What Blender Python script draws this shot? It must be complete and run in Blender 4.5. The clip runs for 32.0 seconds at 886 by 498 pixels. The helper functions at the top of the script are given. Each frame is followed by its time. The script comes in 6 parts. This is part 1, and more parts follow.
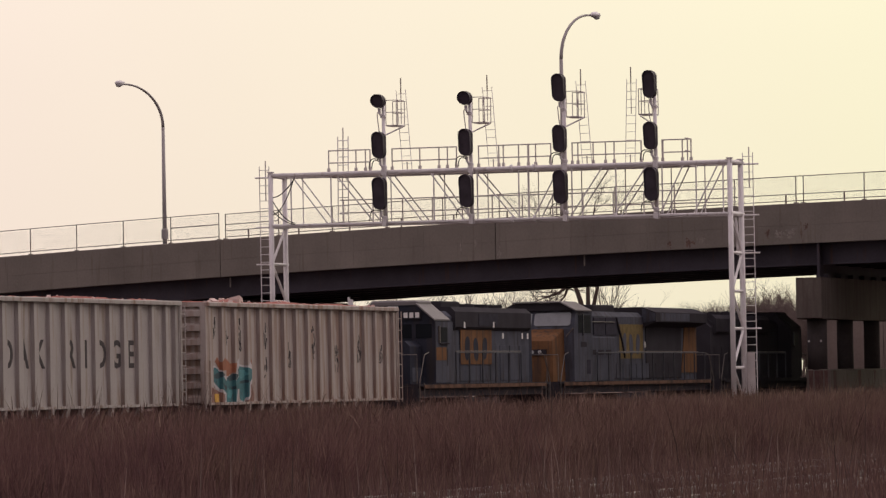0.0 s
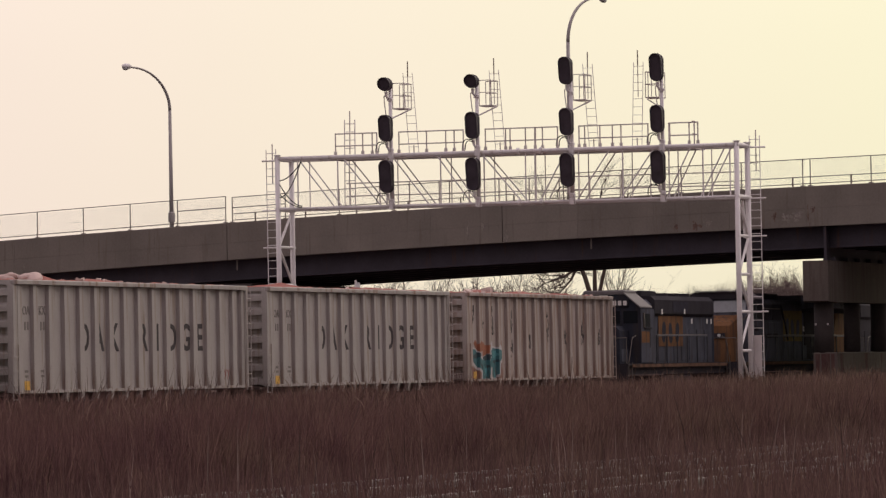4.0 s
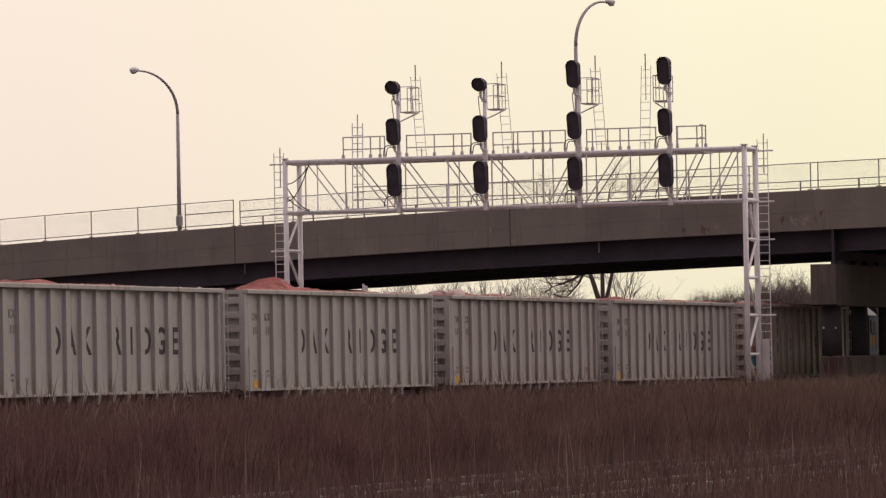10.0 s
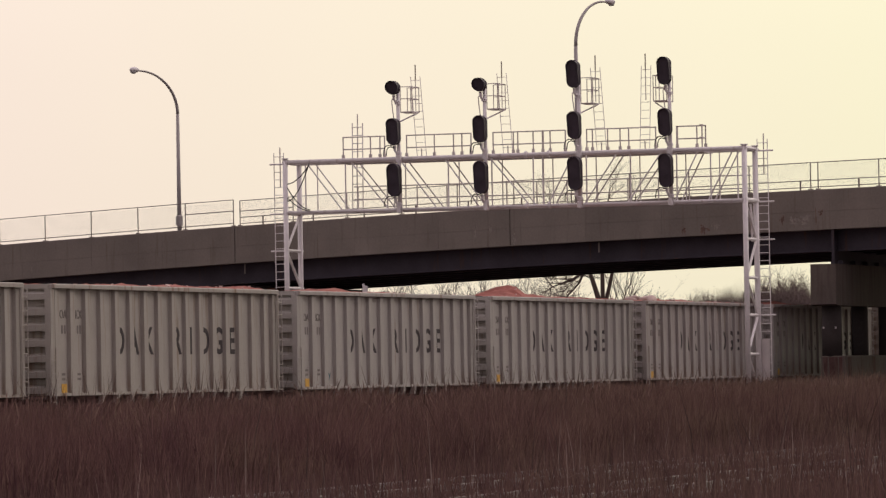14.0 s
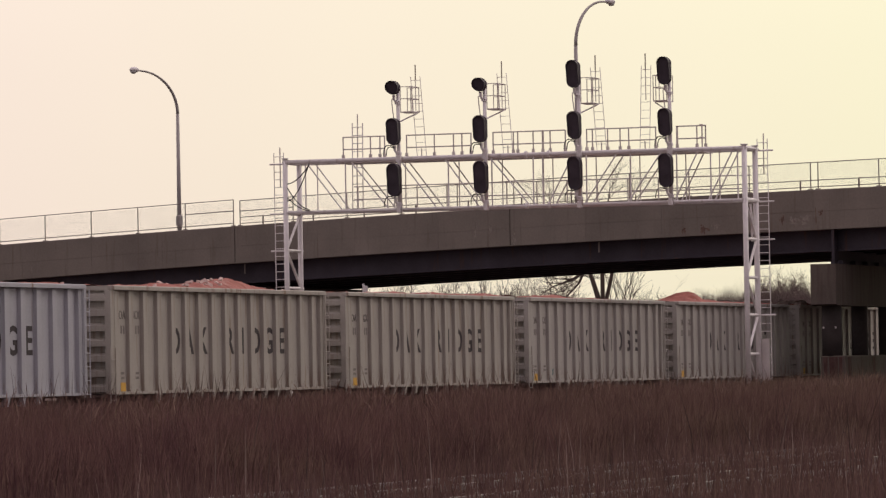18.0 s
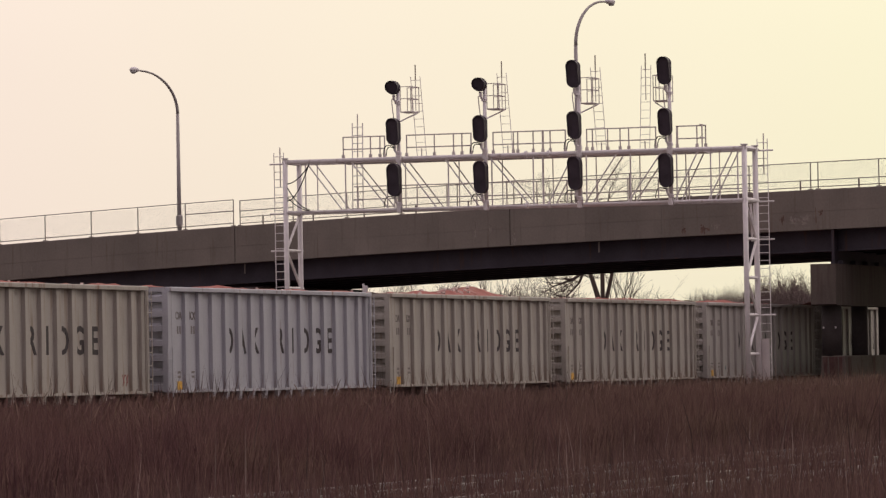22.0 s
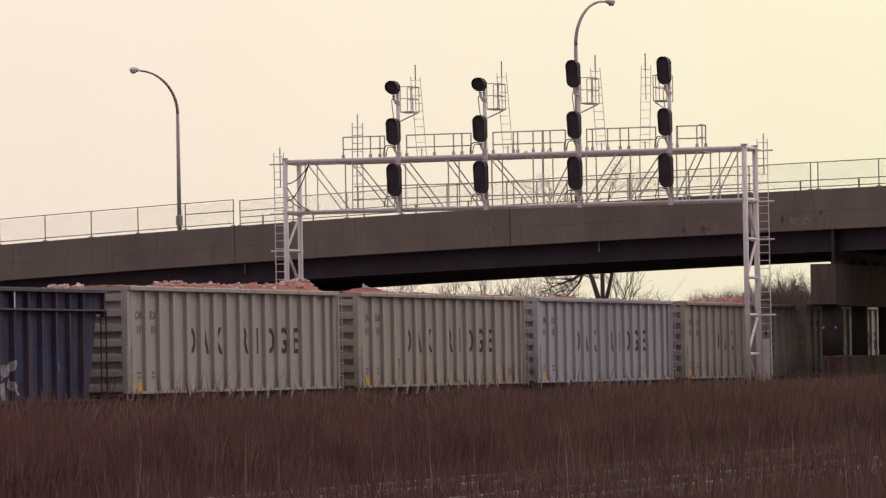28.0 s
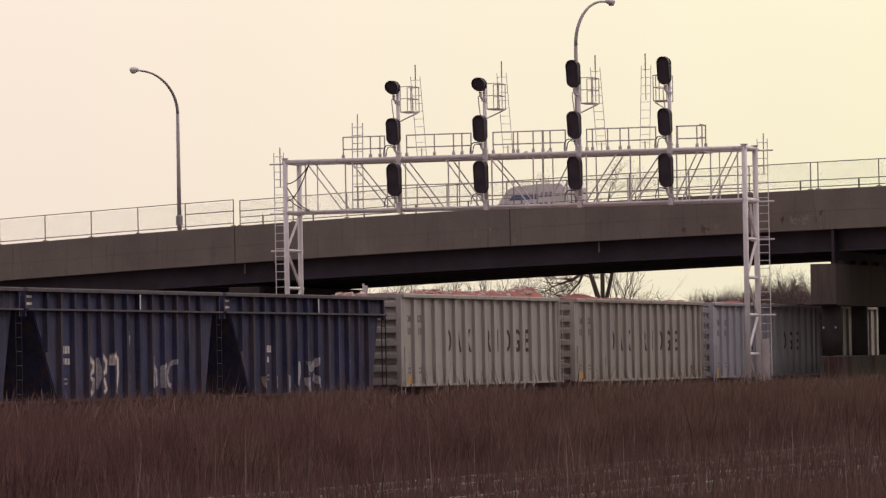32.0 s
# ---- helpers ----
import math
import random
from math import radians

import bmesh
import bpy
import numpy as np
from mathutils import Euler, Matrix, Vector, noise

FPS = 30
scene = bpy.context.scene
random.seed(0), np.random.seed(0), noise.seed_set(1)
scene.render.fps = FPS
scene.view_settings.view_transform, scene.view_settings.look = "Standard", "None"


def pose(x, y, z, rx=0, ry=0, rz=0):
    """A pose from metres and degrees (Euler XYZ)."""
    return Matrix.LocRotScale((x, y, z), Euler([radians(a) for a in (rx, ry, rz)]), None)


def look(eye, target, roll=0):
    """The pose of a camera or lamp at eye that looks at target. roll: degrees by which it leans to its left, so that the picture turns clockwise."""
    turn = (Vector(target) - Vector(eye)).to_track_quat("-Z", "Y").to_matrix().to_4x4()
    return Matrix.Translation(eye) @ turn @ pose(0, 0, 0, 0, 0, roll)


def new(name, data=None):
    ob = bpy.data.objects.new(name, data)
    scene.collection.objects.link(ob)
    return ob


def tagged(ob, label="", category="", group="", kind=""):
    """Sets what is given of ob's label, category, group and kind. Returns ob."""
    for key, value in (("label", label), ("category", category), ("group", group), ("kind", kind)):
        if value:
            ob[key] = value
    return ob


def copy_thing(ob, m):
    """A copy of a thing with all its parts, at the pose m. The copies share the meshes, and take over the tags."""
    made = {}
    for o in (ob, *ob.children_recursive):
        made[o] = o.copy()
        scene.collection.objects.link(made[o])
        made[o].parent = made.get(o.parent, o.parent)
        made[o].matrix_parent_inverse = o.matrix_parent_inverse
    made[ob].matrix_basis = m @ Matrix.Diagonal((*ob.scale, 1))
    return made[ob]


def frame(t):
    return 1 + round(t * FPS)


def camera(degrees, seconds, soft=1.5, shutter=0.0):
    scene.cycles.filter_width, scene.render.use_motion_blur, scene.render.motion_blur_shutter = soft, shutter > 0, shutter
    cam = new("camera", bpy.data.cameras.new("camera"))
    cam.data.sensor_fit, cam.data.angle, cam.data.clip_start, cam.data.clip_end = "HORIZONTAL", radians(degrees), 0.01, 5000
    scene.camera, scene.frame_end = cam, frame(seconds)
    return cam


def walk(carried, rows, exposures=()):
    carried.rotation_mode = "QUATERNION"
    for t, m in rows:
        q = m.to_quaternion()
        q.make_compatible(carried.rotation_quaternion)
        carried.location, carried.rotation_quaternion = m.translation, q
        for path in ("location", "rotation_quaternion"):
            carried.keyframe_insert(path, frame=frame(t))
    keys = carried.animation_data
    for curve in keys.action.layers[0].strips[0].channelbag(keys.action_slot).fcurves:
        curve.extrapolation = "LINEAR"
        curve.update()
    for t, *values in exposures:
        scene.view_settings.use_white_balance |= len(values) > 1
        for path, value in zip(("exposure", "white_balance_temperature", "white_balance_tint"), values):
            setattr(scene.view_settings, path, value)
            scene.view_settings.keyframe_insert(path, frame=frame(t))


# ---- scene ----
# Plan: z = 0 is the top of rail. The camera stands near the origin and looks along +y.
# Track frame: n is the distance across the tracks, u the distance along them.
TH = math.atan(2880 / 8900)
DIR = Vector((math.sin(TH), math.cos(TH), 0))
NOR = Vector((math.cos(TH), -math.sin(TH), 0))
U0 = 129.64
TRACK_RZ = 90 - math.degrees(TH)
SIDE_N = -54.97            # near side of the moving cars
CENTRE_N = SIDE_N - 1.58   # centre line of their track


def on_track(u, n, z=0.0):
    p = NOR * n + DIR * (U0 + u)
    return pose(p.x, p.y, z, 0, 0, TRACK_RZ)


# ---- camera ----
FOCAL = 8900.0
cam = camera(2 * math.degrees(math.atan(784 / FOCAL)), 32.0, soft=1.35)
EYE = Vector((0, 0, 1.667))
PITCH, ROLL = 1.3813, -1.03


def aim(right, down):
    """Camera turned to the right and down by these amounts, in thousandths of the focal length."""
    yaw = math.degrees(math.atan((right + 0.103) / 1000))
    tilt = PITCH - math.degrees(math.atan(down / 1000))
    a, b = radians(yaw), radians(tilt)
    way = Vector((math.sin(a) * math.cos(b), math.cos(a) * math.cos(b), math.sin(b)))
    return look(EYE, EYE + way * 100, ROLL)


# seconds, turn to the right, turn upwards (tenths of a thousandth of the focal length)
PAN = [(0.0, 29.4, 26.2), (0.5, 30.8, 16.2), (1.0, 29.4, 9.6), (1.5, 28.8, 4.2), (2.0, 28.4, -0.2),
       (2.5, 25.6, -4.2), (3.0, 22.0, -5.8), (3.5, 17.2, -6.2), (4.5, 15.0, -7.8), (5.5, 12.9, -8.0),
       (6.0, 7.2, -2.9), (6.5, 5.4, -2.0), (7.0, 2.2, -0.9), (7.5, 0.0, 0.3), (8.0, -0.8, 0.4),
       (8.5, 0.0, 0.3), (32.0, 0.0, -0.3)]
walk(cam, [(t, aim(r / 10, -d / 10)) for t, r, d in PAN])

# ---- world and sun ----
world = bpy.data.worlds.new("overcast_sky")
scene.world = world
world.use_nodes = True
wn, wl = world.node_tree.nodes, world.node_tree.links
wn.clear()
w_out = wn.new("ShaderNodeOutputWorld")
w_add = wn.new("ShaderNodeAddShader")
w_sky = wn.new("ShaderNodeTexSky")
w_sky.sky_type, w_sky.sun_disc = "NISHITA", False
w_sky.sun_elevation, w_sky.sun_rotation, w_sky.dust_density = radians(53), radians(-155), 4.0
w_b1, w_b2 = wn.new("ShaderNodeBackground"), wn.new("ShaderNodeBackground")
w_b1.inputs["Strength"].default_value = 0.012
w_b2.inputs["Strength"].default_value = 1.0
w_co = wn.new("ShaderNodeTexCoord")
w_sep = wn.new("ShaderNodeSeparateXYZ")
w_mr = wn.new("ShaderNodeMapRange")
w_mr.inputs["From Min"].default_value, w_mr.inputs["From Max"].default_value = -0.1, 0.1
w_mix = wn.new("ShaderNodeMix")
w_mix.data_type = "RGBA"
w_mix.inputs["A"].default_value = (0.965, 0.800, 0.692, 1)
w_mix.inputs["B"].default_value = (0.98, 0.91, 0.64, 1)
w_up = wn.new("ShaderNodeMapRange")
w_up.inputs["From Min"].default_value, w_up.inputs["From Max"].default_value = 0.0, 0.08
w_up.inputs["To Min"].default_value, w_up.inputs["To Max"].default_value = 0.90, 1.0
w_noise = wn.new("ShaderNodeTexNoise")
w_noise.inputs["Scale"].default_value = 9.0
w_noise.inputs["Detail"].default_value = 3.0
w_nr = wn.new("ShaderNodeMapRange")
w_nr.inputs["To Min"].default_value, w_nr.inputs["To Max"].default_value = 0.95, 1.05
w_mul = wn.new("ShaderNodeMath")
w_mul.operation = "MULTIPLY"
wl.new(w_co.outputs["Generated"], w_sep.inputs[0])
wl.new(w_co.outputs["Generated"], w_noise.inputs["Vector"])
wl.new(w_noise.outputs[0], w_nr.inputs["Value"])
wl.new(w_sep.outputs["X"], w_mr.inputs["Value"])
wl.new(w_sep.outputs["Z"], w_up.inputs["Value"])
wl.new(w_mr.outputs[0], w_mix.inputs["Factor"])
w_hi = wn.new("ShaderNodeMapRange")
w_hi.inputs["From Min"].default_value, w_hi.inputs["From Max"].default_value = 0.22, 0.85
w_top = wn.new("ShaderNodeMix")
w_top.data_type = "RGBA"
w_top.inputs["B"].default_value = (0.70, 0.56, 0.645, 1)
wl.new(w_sep.outputs["Z"], w_hi.inputs["Value"])
wl.new(w_hi.outputs[0], w_top.inputs["Factor"])
w_dir = wn.new("ShaderNodeMapRange")
w_dir.inputs["From Min"].default_value, w_dir.inputs["From Max"].default_value = -0.1, 0.85
w_back = wn.new("ShaderNodeMix")
w_back.data_type = "RGBA"
w_back.inputs["A"].default_value = (0.360, 0.296, 0.305, 1)
wl.new(w_sep.outputs["Y"], w_dir.inputs["Value"])
wl.new(w_dir.outputs[0], w_back.inputs["Factor"])
wl.new(w_mix.outputs["Result"], w_back.inputs["B"])
wl.new(w_back.outputs["Result"], w_top.inputs["A"])
wl.new(w_top.outputs["Result"], w_b2.inputs["Color"])
wl.new(w_up.outputs[0], w_mul.inputs[0])
wl.new(w_nr.outputs[0], w_mul.inputs[1])
wl.new(w_mul.outputs[0], w_b2.inputs["Strength"])
wl.new(w_sky.outputs[0], w_b1.inputs["Color"])
wl.new(w_b1.outputs[0], w_add.inputs[0])
wl.new(w_b2.outputs[0], w_add.inputs[1])
wl.new(w_add.outputs[0], w_out.inputs["Surface"])

sun = new("sun", bpy.data.lights.new("sun", "SUN"))
sun.data.energy, sun.data.angle, sun.data.color = 0.96, radians(40), (1.0, 0.88, 0.82)
sun.matrix_world = look((0, 0, 50), Vector((0, 0, 50)) + -NOR * 4.5 - DIR * 5.4 - Vector((0, 0, 6.4)))
scene.view_settings.exposure = 0.0


# ---- materials ----
def mat(name, colour, rough=0.7, metal=0.0, var=0.25, scale=3.0, fine=40.0, bump=0.1, stain=None, streak=0.0,
        stain_amount=0.45, island=0.0, obj_random=0.0, gloss=0.4):
    """Painted or raw surface: two scales of variation, optional stains or vertical streaks of another colour."""
    m = bpy.data.materials.new(name)
    m.use_nodes = True
    nt, ln = m.node_tree.nodes, m.node_tree.links
    bs = nt["Principled BSDF"]
    bs.inputs["Roughness"].default_value = rough
    bs.inputs["Metallic"].default_value = metal
    bs.inputs["Specular IOR Level"].default_value = gloss
    co = nt.new("ShaderNodeTexCoord")
    vec = co.outputs["Object"]
    big = nt.new("ShaderNodeTexNoise")
    big.inputs["Scale"].default_value, big.inputs["Detail"].default_value = scale, 5
    small = nt.new("ShaderNodeTexNoise")
    small.inputs["Scale"].default_value, small.inputs["Detail"].default_value = fine, 3
    ln.new(vec, big.inputs["Vector"]), ln.new(vec, small.inputs["Vector"])
    add = nt.new("ShaderNodeMath")
    add.operation = "ADD"
    half = nt.new("ShaderNodeMath")
    half.operation, half.inputs[1].default_value = "MULTIPLY", 0.5
    ln.new(small.outputs[0], half.inputs[0])
    ln.new(big.outputs[0], add.inputs[0]), ln.new(half.outputs[0], add.inputs[1])
    last = add.outputs[0]
    for amount, node, sock in ((island, "ShaderNodeNewGeometry", "Random Per Island"), (obj_random, "ShaderNodeObjectInfo", "Random")):
        if amount:
            src = nt.new(node)
            mul = nt.new("ShaderNodeMath")
            mul.operation, mul.inputs[1].default_value = "MULTIPLY_ADD", amount
            ln.new(src.outputs[sock], mul.inputs[0])
            ln.new(last, mul.inputs[2])
            last = mul.outputs[0]
    mr = nt.new("ShaderNodeMapRange")
    mr.inputs["From Min"].default_value, mr.inputs["From Max"].default_value = 0.4, 1.1 + island + obj_random
    mr.inputs["To Min"].default_value, mr.inputs["To Max"].default_value = 1 - var, 1 + var
    ln.new(last, mr.inputs["Value"])
    hsv = nt.new("ShaderNodeHueSaturation")
    hsv.inputs["Color"].default_value = (*colour, 1)
    ln.new(mr.outputs[0], hsv.inputs["Value"])
    col = hsv.outputs[0]
    if stain:
        sn = nt.new("ShaderNodeTexNoise")
        sn.inputs["Detail"].default_value = 6
        mp = nt.new("ShaderNodeMapping")
        mp.inputs["Scale"].default_value = (4.0, 4.0, 0.35) if streak else (1.2, 1.2, 1.2)
        ln.new(vec, mp.inputs["Vector"]), ln.new(mp.outputs[0], sn.inputs["Vector"])
        sn.inputs["Scale"].default_value = 1.0
        sr = nt.new("ShaderNodeMapRange")
        sr.inputs["From Min"].default_value, sr.inputs["From Max"].default_value = 0.72 - stain_amount * 0.4, 0.85 - stain_amount * 0.2
        ln.new(sn.outputs[0], sr.inputs["Value"])
        mx = nt.new("ShaderNodeMix")
        mx.data_type = "RGBA"
        mx.inputs["B"].default_value = (*stain, 1)
        ln.new(sr.outputs[0], mx.inputs["Factor"]), ln.new(col, mx.inputs["A"])
        col = mx.outputs["Result"]
    ln.new(col, bs.inputs["Base Color"])
    if bump:
        bp = nt.new("ShaderNodeBump")
        bp.inputs["Strength"].default_value, bp.inputs["Distance"].default_value = bump, 0.03
        ln.new(small.outputs[0], bp.inputs["Height"]), ln.new(bp.outputs[0], bs.inputs["Normal"])
    return m


M = {}
M["earth"] = mat("dry_earth", (0.085, 0.05, 0.042), 0.95, var=0.4, scale=0.3, fine=6, bump=0.4)
M["ballast"] = mat("ballast_stone", (0.07, 0.052, 0.045), 0.9, var=0.45, scale=1.5, fine=14, bump=0.8)
M["rail"] = mat("worn_rail_steel", (0.22, 0.19, 0.18), 0.4, 0.8, var=0.2, stain=(0.14, 0.07, 0.04), stain_amount=0.3)
M["rail_bright"] = mat("polished_rail_steel", (0.32, 0.29, 0.29), 0.38, 1.0, var=0.1)
M["sleeper"] = mat("creosoted_timber", (0.06, 0.045, 0.035), 0.9, var=0.4, island=0.5)
def grass_mat(name, dark, mid, light, clump, tuft):
    """Dry growth: clumps of three tones in broad drifts of browner and redder plants, each blade a little lighter or darker than its neighbours."""
    m = bpy.data.materials.new(name)
    m.use_nodes = True
    nt, ln = m.node_tree.nodes, m.node_tree.links
    bs = nt["Principled BSDF"]
    bs.inputs["Roughness"].default_value, bs.inputs["Specular IOR Level"].default_value = 0.9, 0.15
    co, geo = nt.new("ShaderNodeTexCoord"), nt.new("ShaderNodeNewGeometry")
    col = None
    for colour, scale, lo, hi in ((mid, clump, 0.38, 0.62), (light, tuft, 0.46, 0.72)):
        nz, mr, mx = nt.new("ShaderNodeTexNoise"), nt.new("ShaderNodeMapRange"), nt.new("ShaderNodeMix")
        nz.inputs["Scale"].default_value, nz.inputs["Detail"].default_value = scale, 4
        mr.inputs["From Min"].default_value, mr.inputs["From Max"].default_value = lo, hi
        mx.data_type = "RGBA"
        mx.inputs["A"].default_value, mx.inputs["B"].default_value = (*dark, 1), (*colour, 1)
        ln.new(co.outputs["Object"], nz.inputs["Vector"]), ln.new(nz.outputs[0], mr.inputs["Value"]), ln.new(mr.outputs[0], mx.inputs["Factor"])
        if col:
            ln.new(col, mx.inputs["A"])
        col = mx.outputs["Result"]
    # each plant leans to a redder or an olive brown
    drift, dr = nt.new("ShaderNodeTexNoise"), nt.new("ShaderNodeMapRange")
    drift.inputs["Scale"].default_value, drift.inputs["Detail"].default_value = 0.22, 5
    dr.inputs["From Min"].default_value, dr.inputs["From Max"].default_value = 0.36, 0.64
    dr.inputs["To Min"].default_value, dr.inputs["To Max"].default_value = 0.484, 0.513
    ln.new(co.outputs["Object"], drift.inputs["Vector"]), ln.new(drift.outputs[0], dr.inputs["Value"])
    vr, hsv = nt.new("ShaderNodeMapRange"), nt.new("ShaderNodeHueSaturation")
    vr.inputs["To Min"].default_value, vr.inputs["To Max"].default_value = 0.74, 1.26
    ln.new(geo.outputs["Random Per Island"], vr.inputs["Value"]), ln.new(vr.outputs[0], hsv.inputs["Value"])
    # redder growth towards the west end of the meadow, more olive towards the east
    sep, gx, tint = nt.new("ShaderNodeSeparateXYZ"), nt.new("ShaderNodeMapRange"), nt.new("ShaderNodeMath")
    gx.inputs["From Min"].default_value, gx.inputs["From Max"].default_value = -10, 10
    gx.inputs["To Min"].default_value, gx.inputs["To Max"].default_value = -0.011, 0.010
    ln.new(co.outputs["Object"], sep.inputs[0]), ln.new(sep.outputs["X"], gx.inputs["Value"])
    ln.new(dr.outputs[0], tint.inputs[0]), ln.new(gx.outputs[0], tint.inputs[1]), ln.new(tint.outputs[0], hsv.inputs["Hue"])
    ln.new(col, hsv.inputs["Color"]), ln.new(hsv.outputs[0], bs.inputs["Base Color"])
    return m


M["grass"] = grass_mat("dry_grass", (0.100, 0.054, 0.052), (0.174, 0.108, 0.086), (0.246, 0.165, 0.120), 0.7, 2.2)
M["grass_red"] = grass_mat("reddish_grass_heads", (0.134, 0.073, 0.067), (0.197, 0.124, 0.095), (0.268, 0.184, 0.132), 0.8, 2.4)
M["grass_head"] = grass_mat("pale_grass_heads", (0.147, 0.091, 0.078), (0.219, 0.148, 0.110), (0.295, 0.213, 0.152), 0.8, 2.4)
M["grass_near"] = grass_mat("thin_brown_grass", (0.098, 0.056, 0.053), (0.174, 0.108, 0.090), (0.241, 0.160, 0.119), 0.8, 2.2)
M["weed_brown"] = grass_mat("brown_weeds", (0.062, 0.039, 0.036), (0.116, 0.074, 0.061), (0.170, 0.117, 0.088), 1.0, 3.0)
M["straw"] = mat("pale_straw", (0.30, 0.23, 0.19), 0.8, var=0.4, scale=0.3, fine=2, bump=0, island=0.8, gloss=0.2)
M["weed"] = mat("dark_weed_stem", (0.080, 0.054, 0.046), 0.9, var=0.4, scale=0.3, fine=2, bump=0, island=0.8)
M["bark"] = mat("grey_brown_bark", (0.10, 0.075, 0.06), 0.95, var=0.35, scale=2, fine=20, bump=0.5)
M["brush"] = mat("grey_brush_twigs", (0.145, 0.108, 0.096), 0.95, var=0.3, scale=1, fine=5, bump=0)
M["twig"] = mat("bare_twigs", (0.11, 0.08, 0.068), 0.95, var=0.3, scale=1, fine=5, bump=0)
M["concrete"] = mat("weathered_concrete", (0.196, 0.173, 0.146), 0.92, var=0.3, scale=0.5, fine=9, bump=0.25,
                    stain=(0.135, 0.113, 0.087), streak=1, stain_amount=0.38, obj_random=0.15)
# stained concrete; its base is also darkened for the shade under the deck
M["pier"] = mat("shaded_stained_pier_concrete", (0.114, 0.094, 0.078), 0.92, var=0.25, scale=0.6, fine=9, bump=0.25,
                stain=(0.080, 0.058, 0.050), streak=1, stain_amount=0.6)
M["tan_concrete"] = mat("tan_wall_concrete", (0.19, 0.150, 0.128), 0.92, var=0.25, scale=0.5, fine=8, bump=0.2, stain=(0.13, 0.10, 0.085), streak=1, stain_amount=0.4)
# the deck's shade on columns and abutment is put into this dark colour
M["shaded_concrete"] = mat("shaded_underbridge_concrete", (0.058, 0.048, 0.045), 0.92, var=0.35, scale=0.8, fine=9, bump=0.25)
M["girder"] = mat("dark_girder_steel", (0.056, 0.048, 0.060), 0.75, 0.2, var=0.35, scale=0.7, fine=12,
                  stain=(0.10, 0.05, 0.03), streak=1, stain_amount=0.3)
M["asphalt"] = mat("asphalt", (0.05, 0.05, 0.05), 0.9, var=0.3, scale=1, fine=25, bump=0.3)
M["fence"] = mat("weathered_fence_steel", (0.30, 0.26, 0.23), 0.6, 0.5, var=0.25, stain=(0.20, 0.10, 0.06), stain_amount=0.3)
M["galv"] = mat("galvanised_steel", (0.75, 0.72, 0.70), 0.5, 0.0, var=0.14, scale=1.5, fine=25, bump=0.08,
                stain=(0.45, 0.38, 0.33), streak=1, stain_amount=0.25)
M["galv_dark"] = mat("dull_galvanised_steel", (0.54, 0.495, 0.47), 0.6, 0.0, var=0.2, scale=2, fine=25, bump=0.08)
M["lamp_pole"] = mat("lamp_pole_aluminium", (0.36, 0.335, 0.32), 0.6, 0.1, var=0.18, scale=1, fine=15, bump=0.05)
M["black"] = mat("matt_black_paint", (0.046, 0.036, 0.046), 0.6, var=0.4, scale=3, fine=20, bump=0.05)
M["cable"] = mat("black_cable", (0.03, 0.028, 0.03), 0.6, var=0.2)
M["white_post"] = mat("white_post_paint", (0.75, 0.72, 0.70), 0.6, var=0.12)
M["lens"] = mat("dark_signal_lens", (0.03, 0.02, 0.02), 0.15, var=0.1, gloss=0.6)
M["lamp_glass"] = mat("lamp_lens", (0.5, 0.5, 0.48), 0.3, var=0.1)


# ---- mesh helpers ----
def box(bm, x0, x1, y0, y1, z0, z1):
    v = [bm.verts.new(p) for p in ((x0, y0, z0), (x1, y0, z0), (x1, y1, z0), (x0, y1, z0),
                                   (x0, y0, z1), (x1, y0, z1), (x1, y1, z1), (x0, y1, z1))]
    for f in ((0, 3, 2, 1), (4, 5, 6, 7), (0, 1, 5, 4), (1, 2, 6, 5), (2, 3, 7, 6), (3, 0, 4, 7)):
        bm.faces.new([v[i] for i in f])
    return bm


def chamfer_box(bm, x0, x1, y0, y1, z0, z1, c=0.02):
    """A box with bevelled edges round its plan and its top."""
    def ring(e, z):
        return [bm.verts.new(p) for p in ((x0 + c + e, y0 + e, z), (x1 - c - e, y0 + e, z), (x1 - e, y0 + c + e, z), (x1 - e, y1 - c - e, z),
                                          (x1 - c - e, y1 - e, z), (x0 + c + e, y1 - e, z), (x0 + e, y1 - c - e, z), (x0 + e, y0 + c + e, z))]
    rings = [ring(0, z0), ring(0, z1 - c), ring(c, z1)]
    for a, b in zip(rings, rings[1:]):
        for i in range(8):
            bm.faces.new((a[i], a[(i + 1) % 8], b[(i + 1) % 8], b[i]))
    bm.faces.new(rings[0][::-1])
    bm.faces.new(rings[-1])
    return bm


def bar(bm, p, q, r, r2=None, seg=6, caps=True):
    p, q = Vector(p), Vector(q)
    r2 = r if r2 is None else r2
    w = (q - p).normalized()
    a = w.orthogonal().normalized()
    b = w.cross(a)
    rings = []
    for c, rad in ((p, r), (q, r2)):
        rings.append([bm.verts.new(c + (a * math.cos(k) + b * math.sin(k)) * rad) for k in (2 * math.pi * i / seg for i in range(seg))])
    for i in range(seg):
        bm.faces.new((rings[0][i], rings[0][(i + 1) % seg], rings[1][(i + 1) % seg], rings[1][i]))
    if caps:
        bm.faces.new(rings[0][::-1])
        bm.faces.new(rings[1])
    return bm


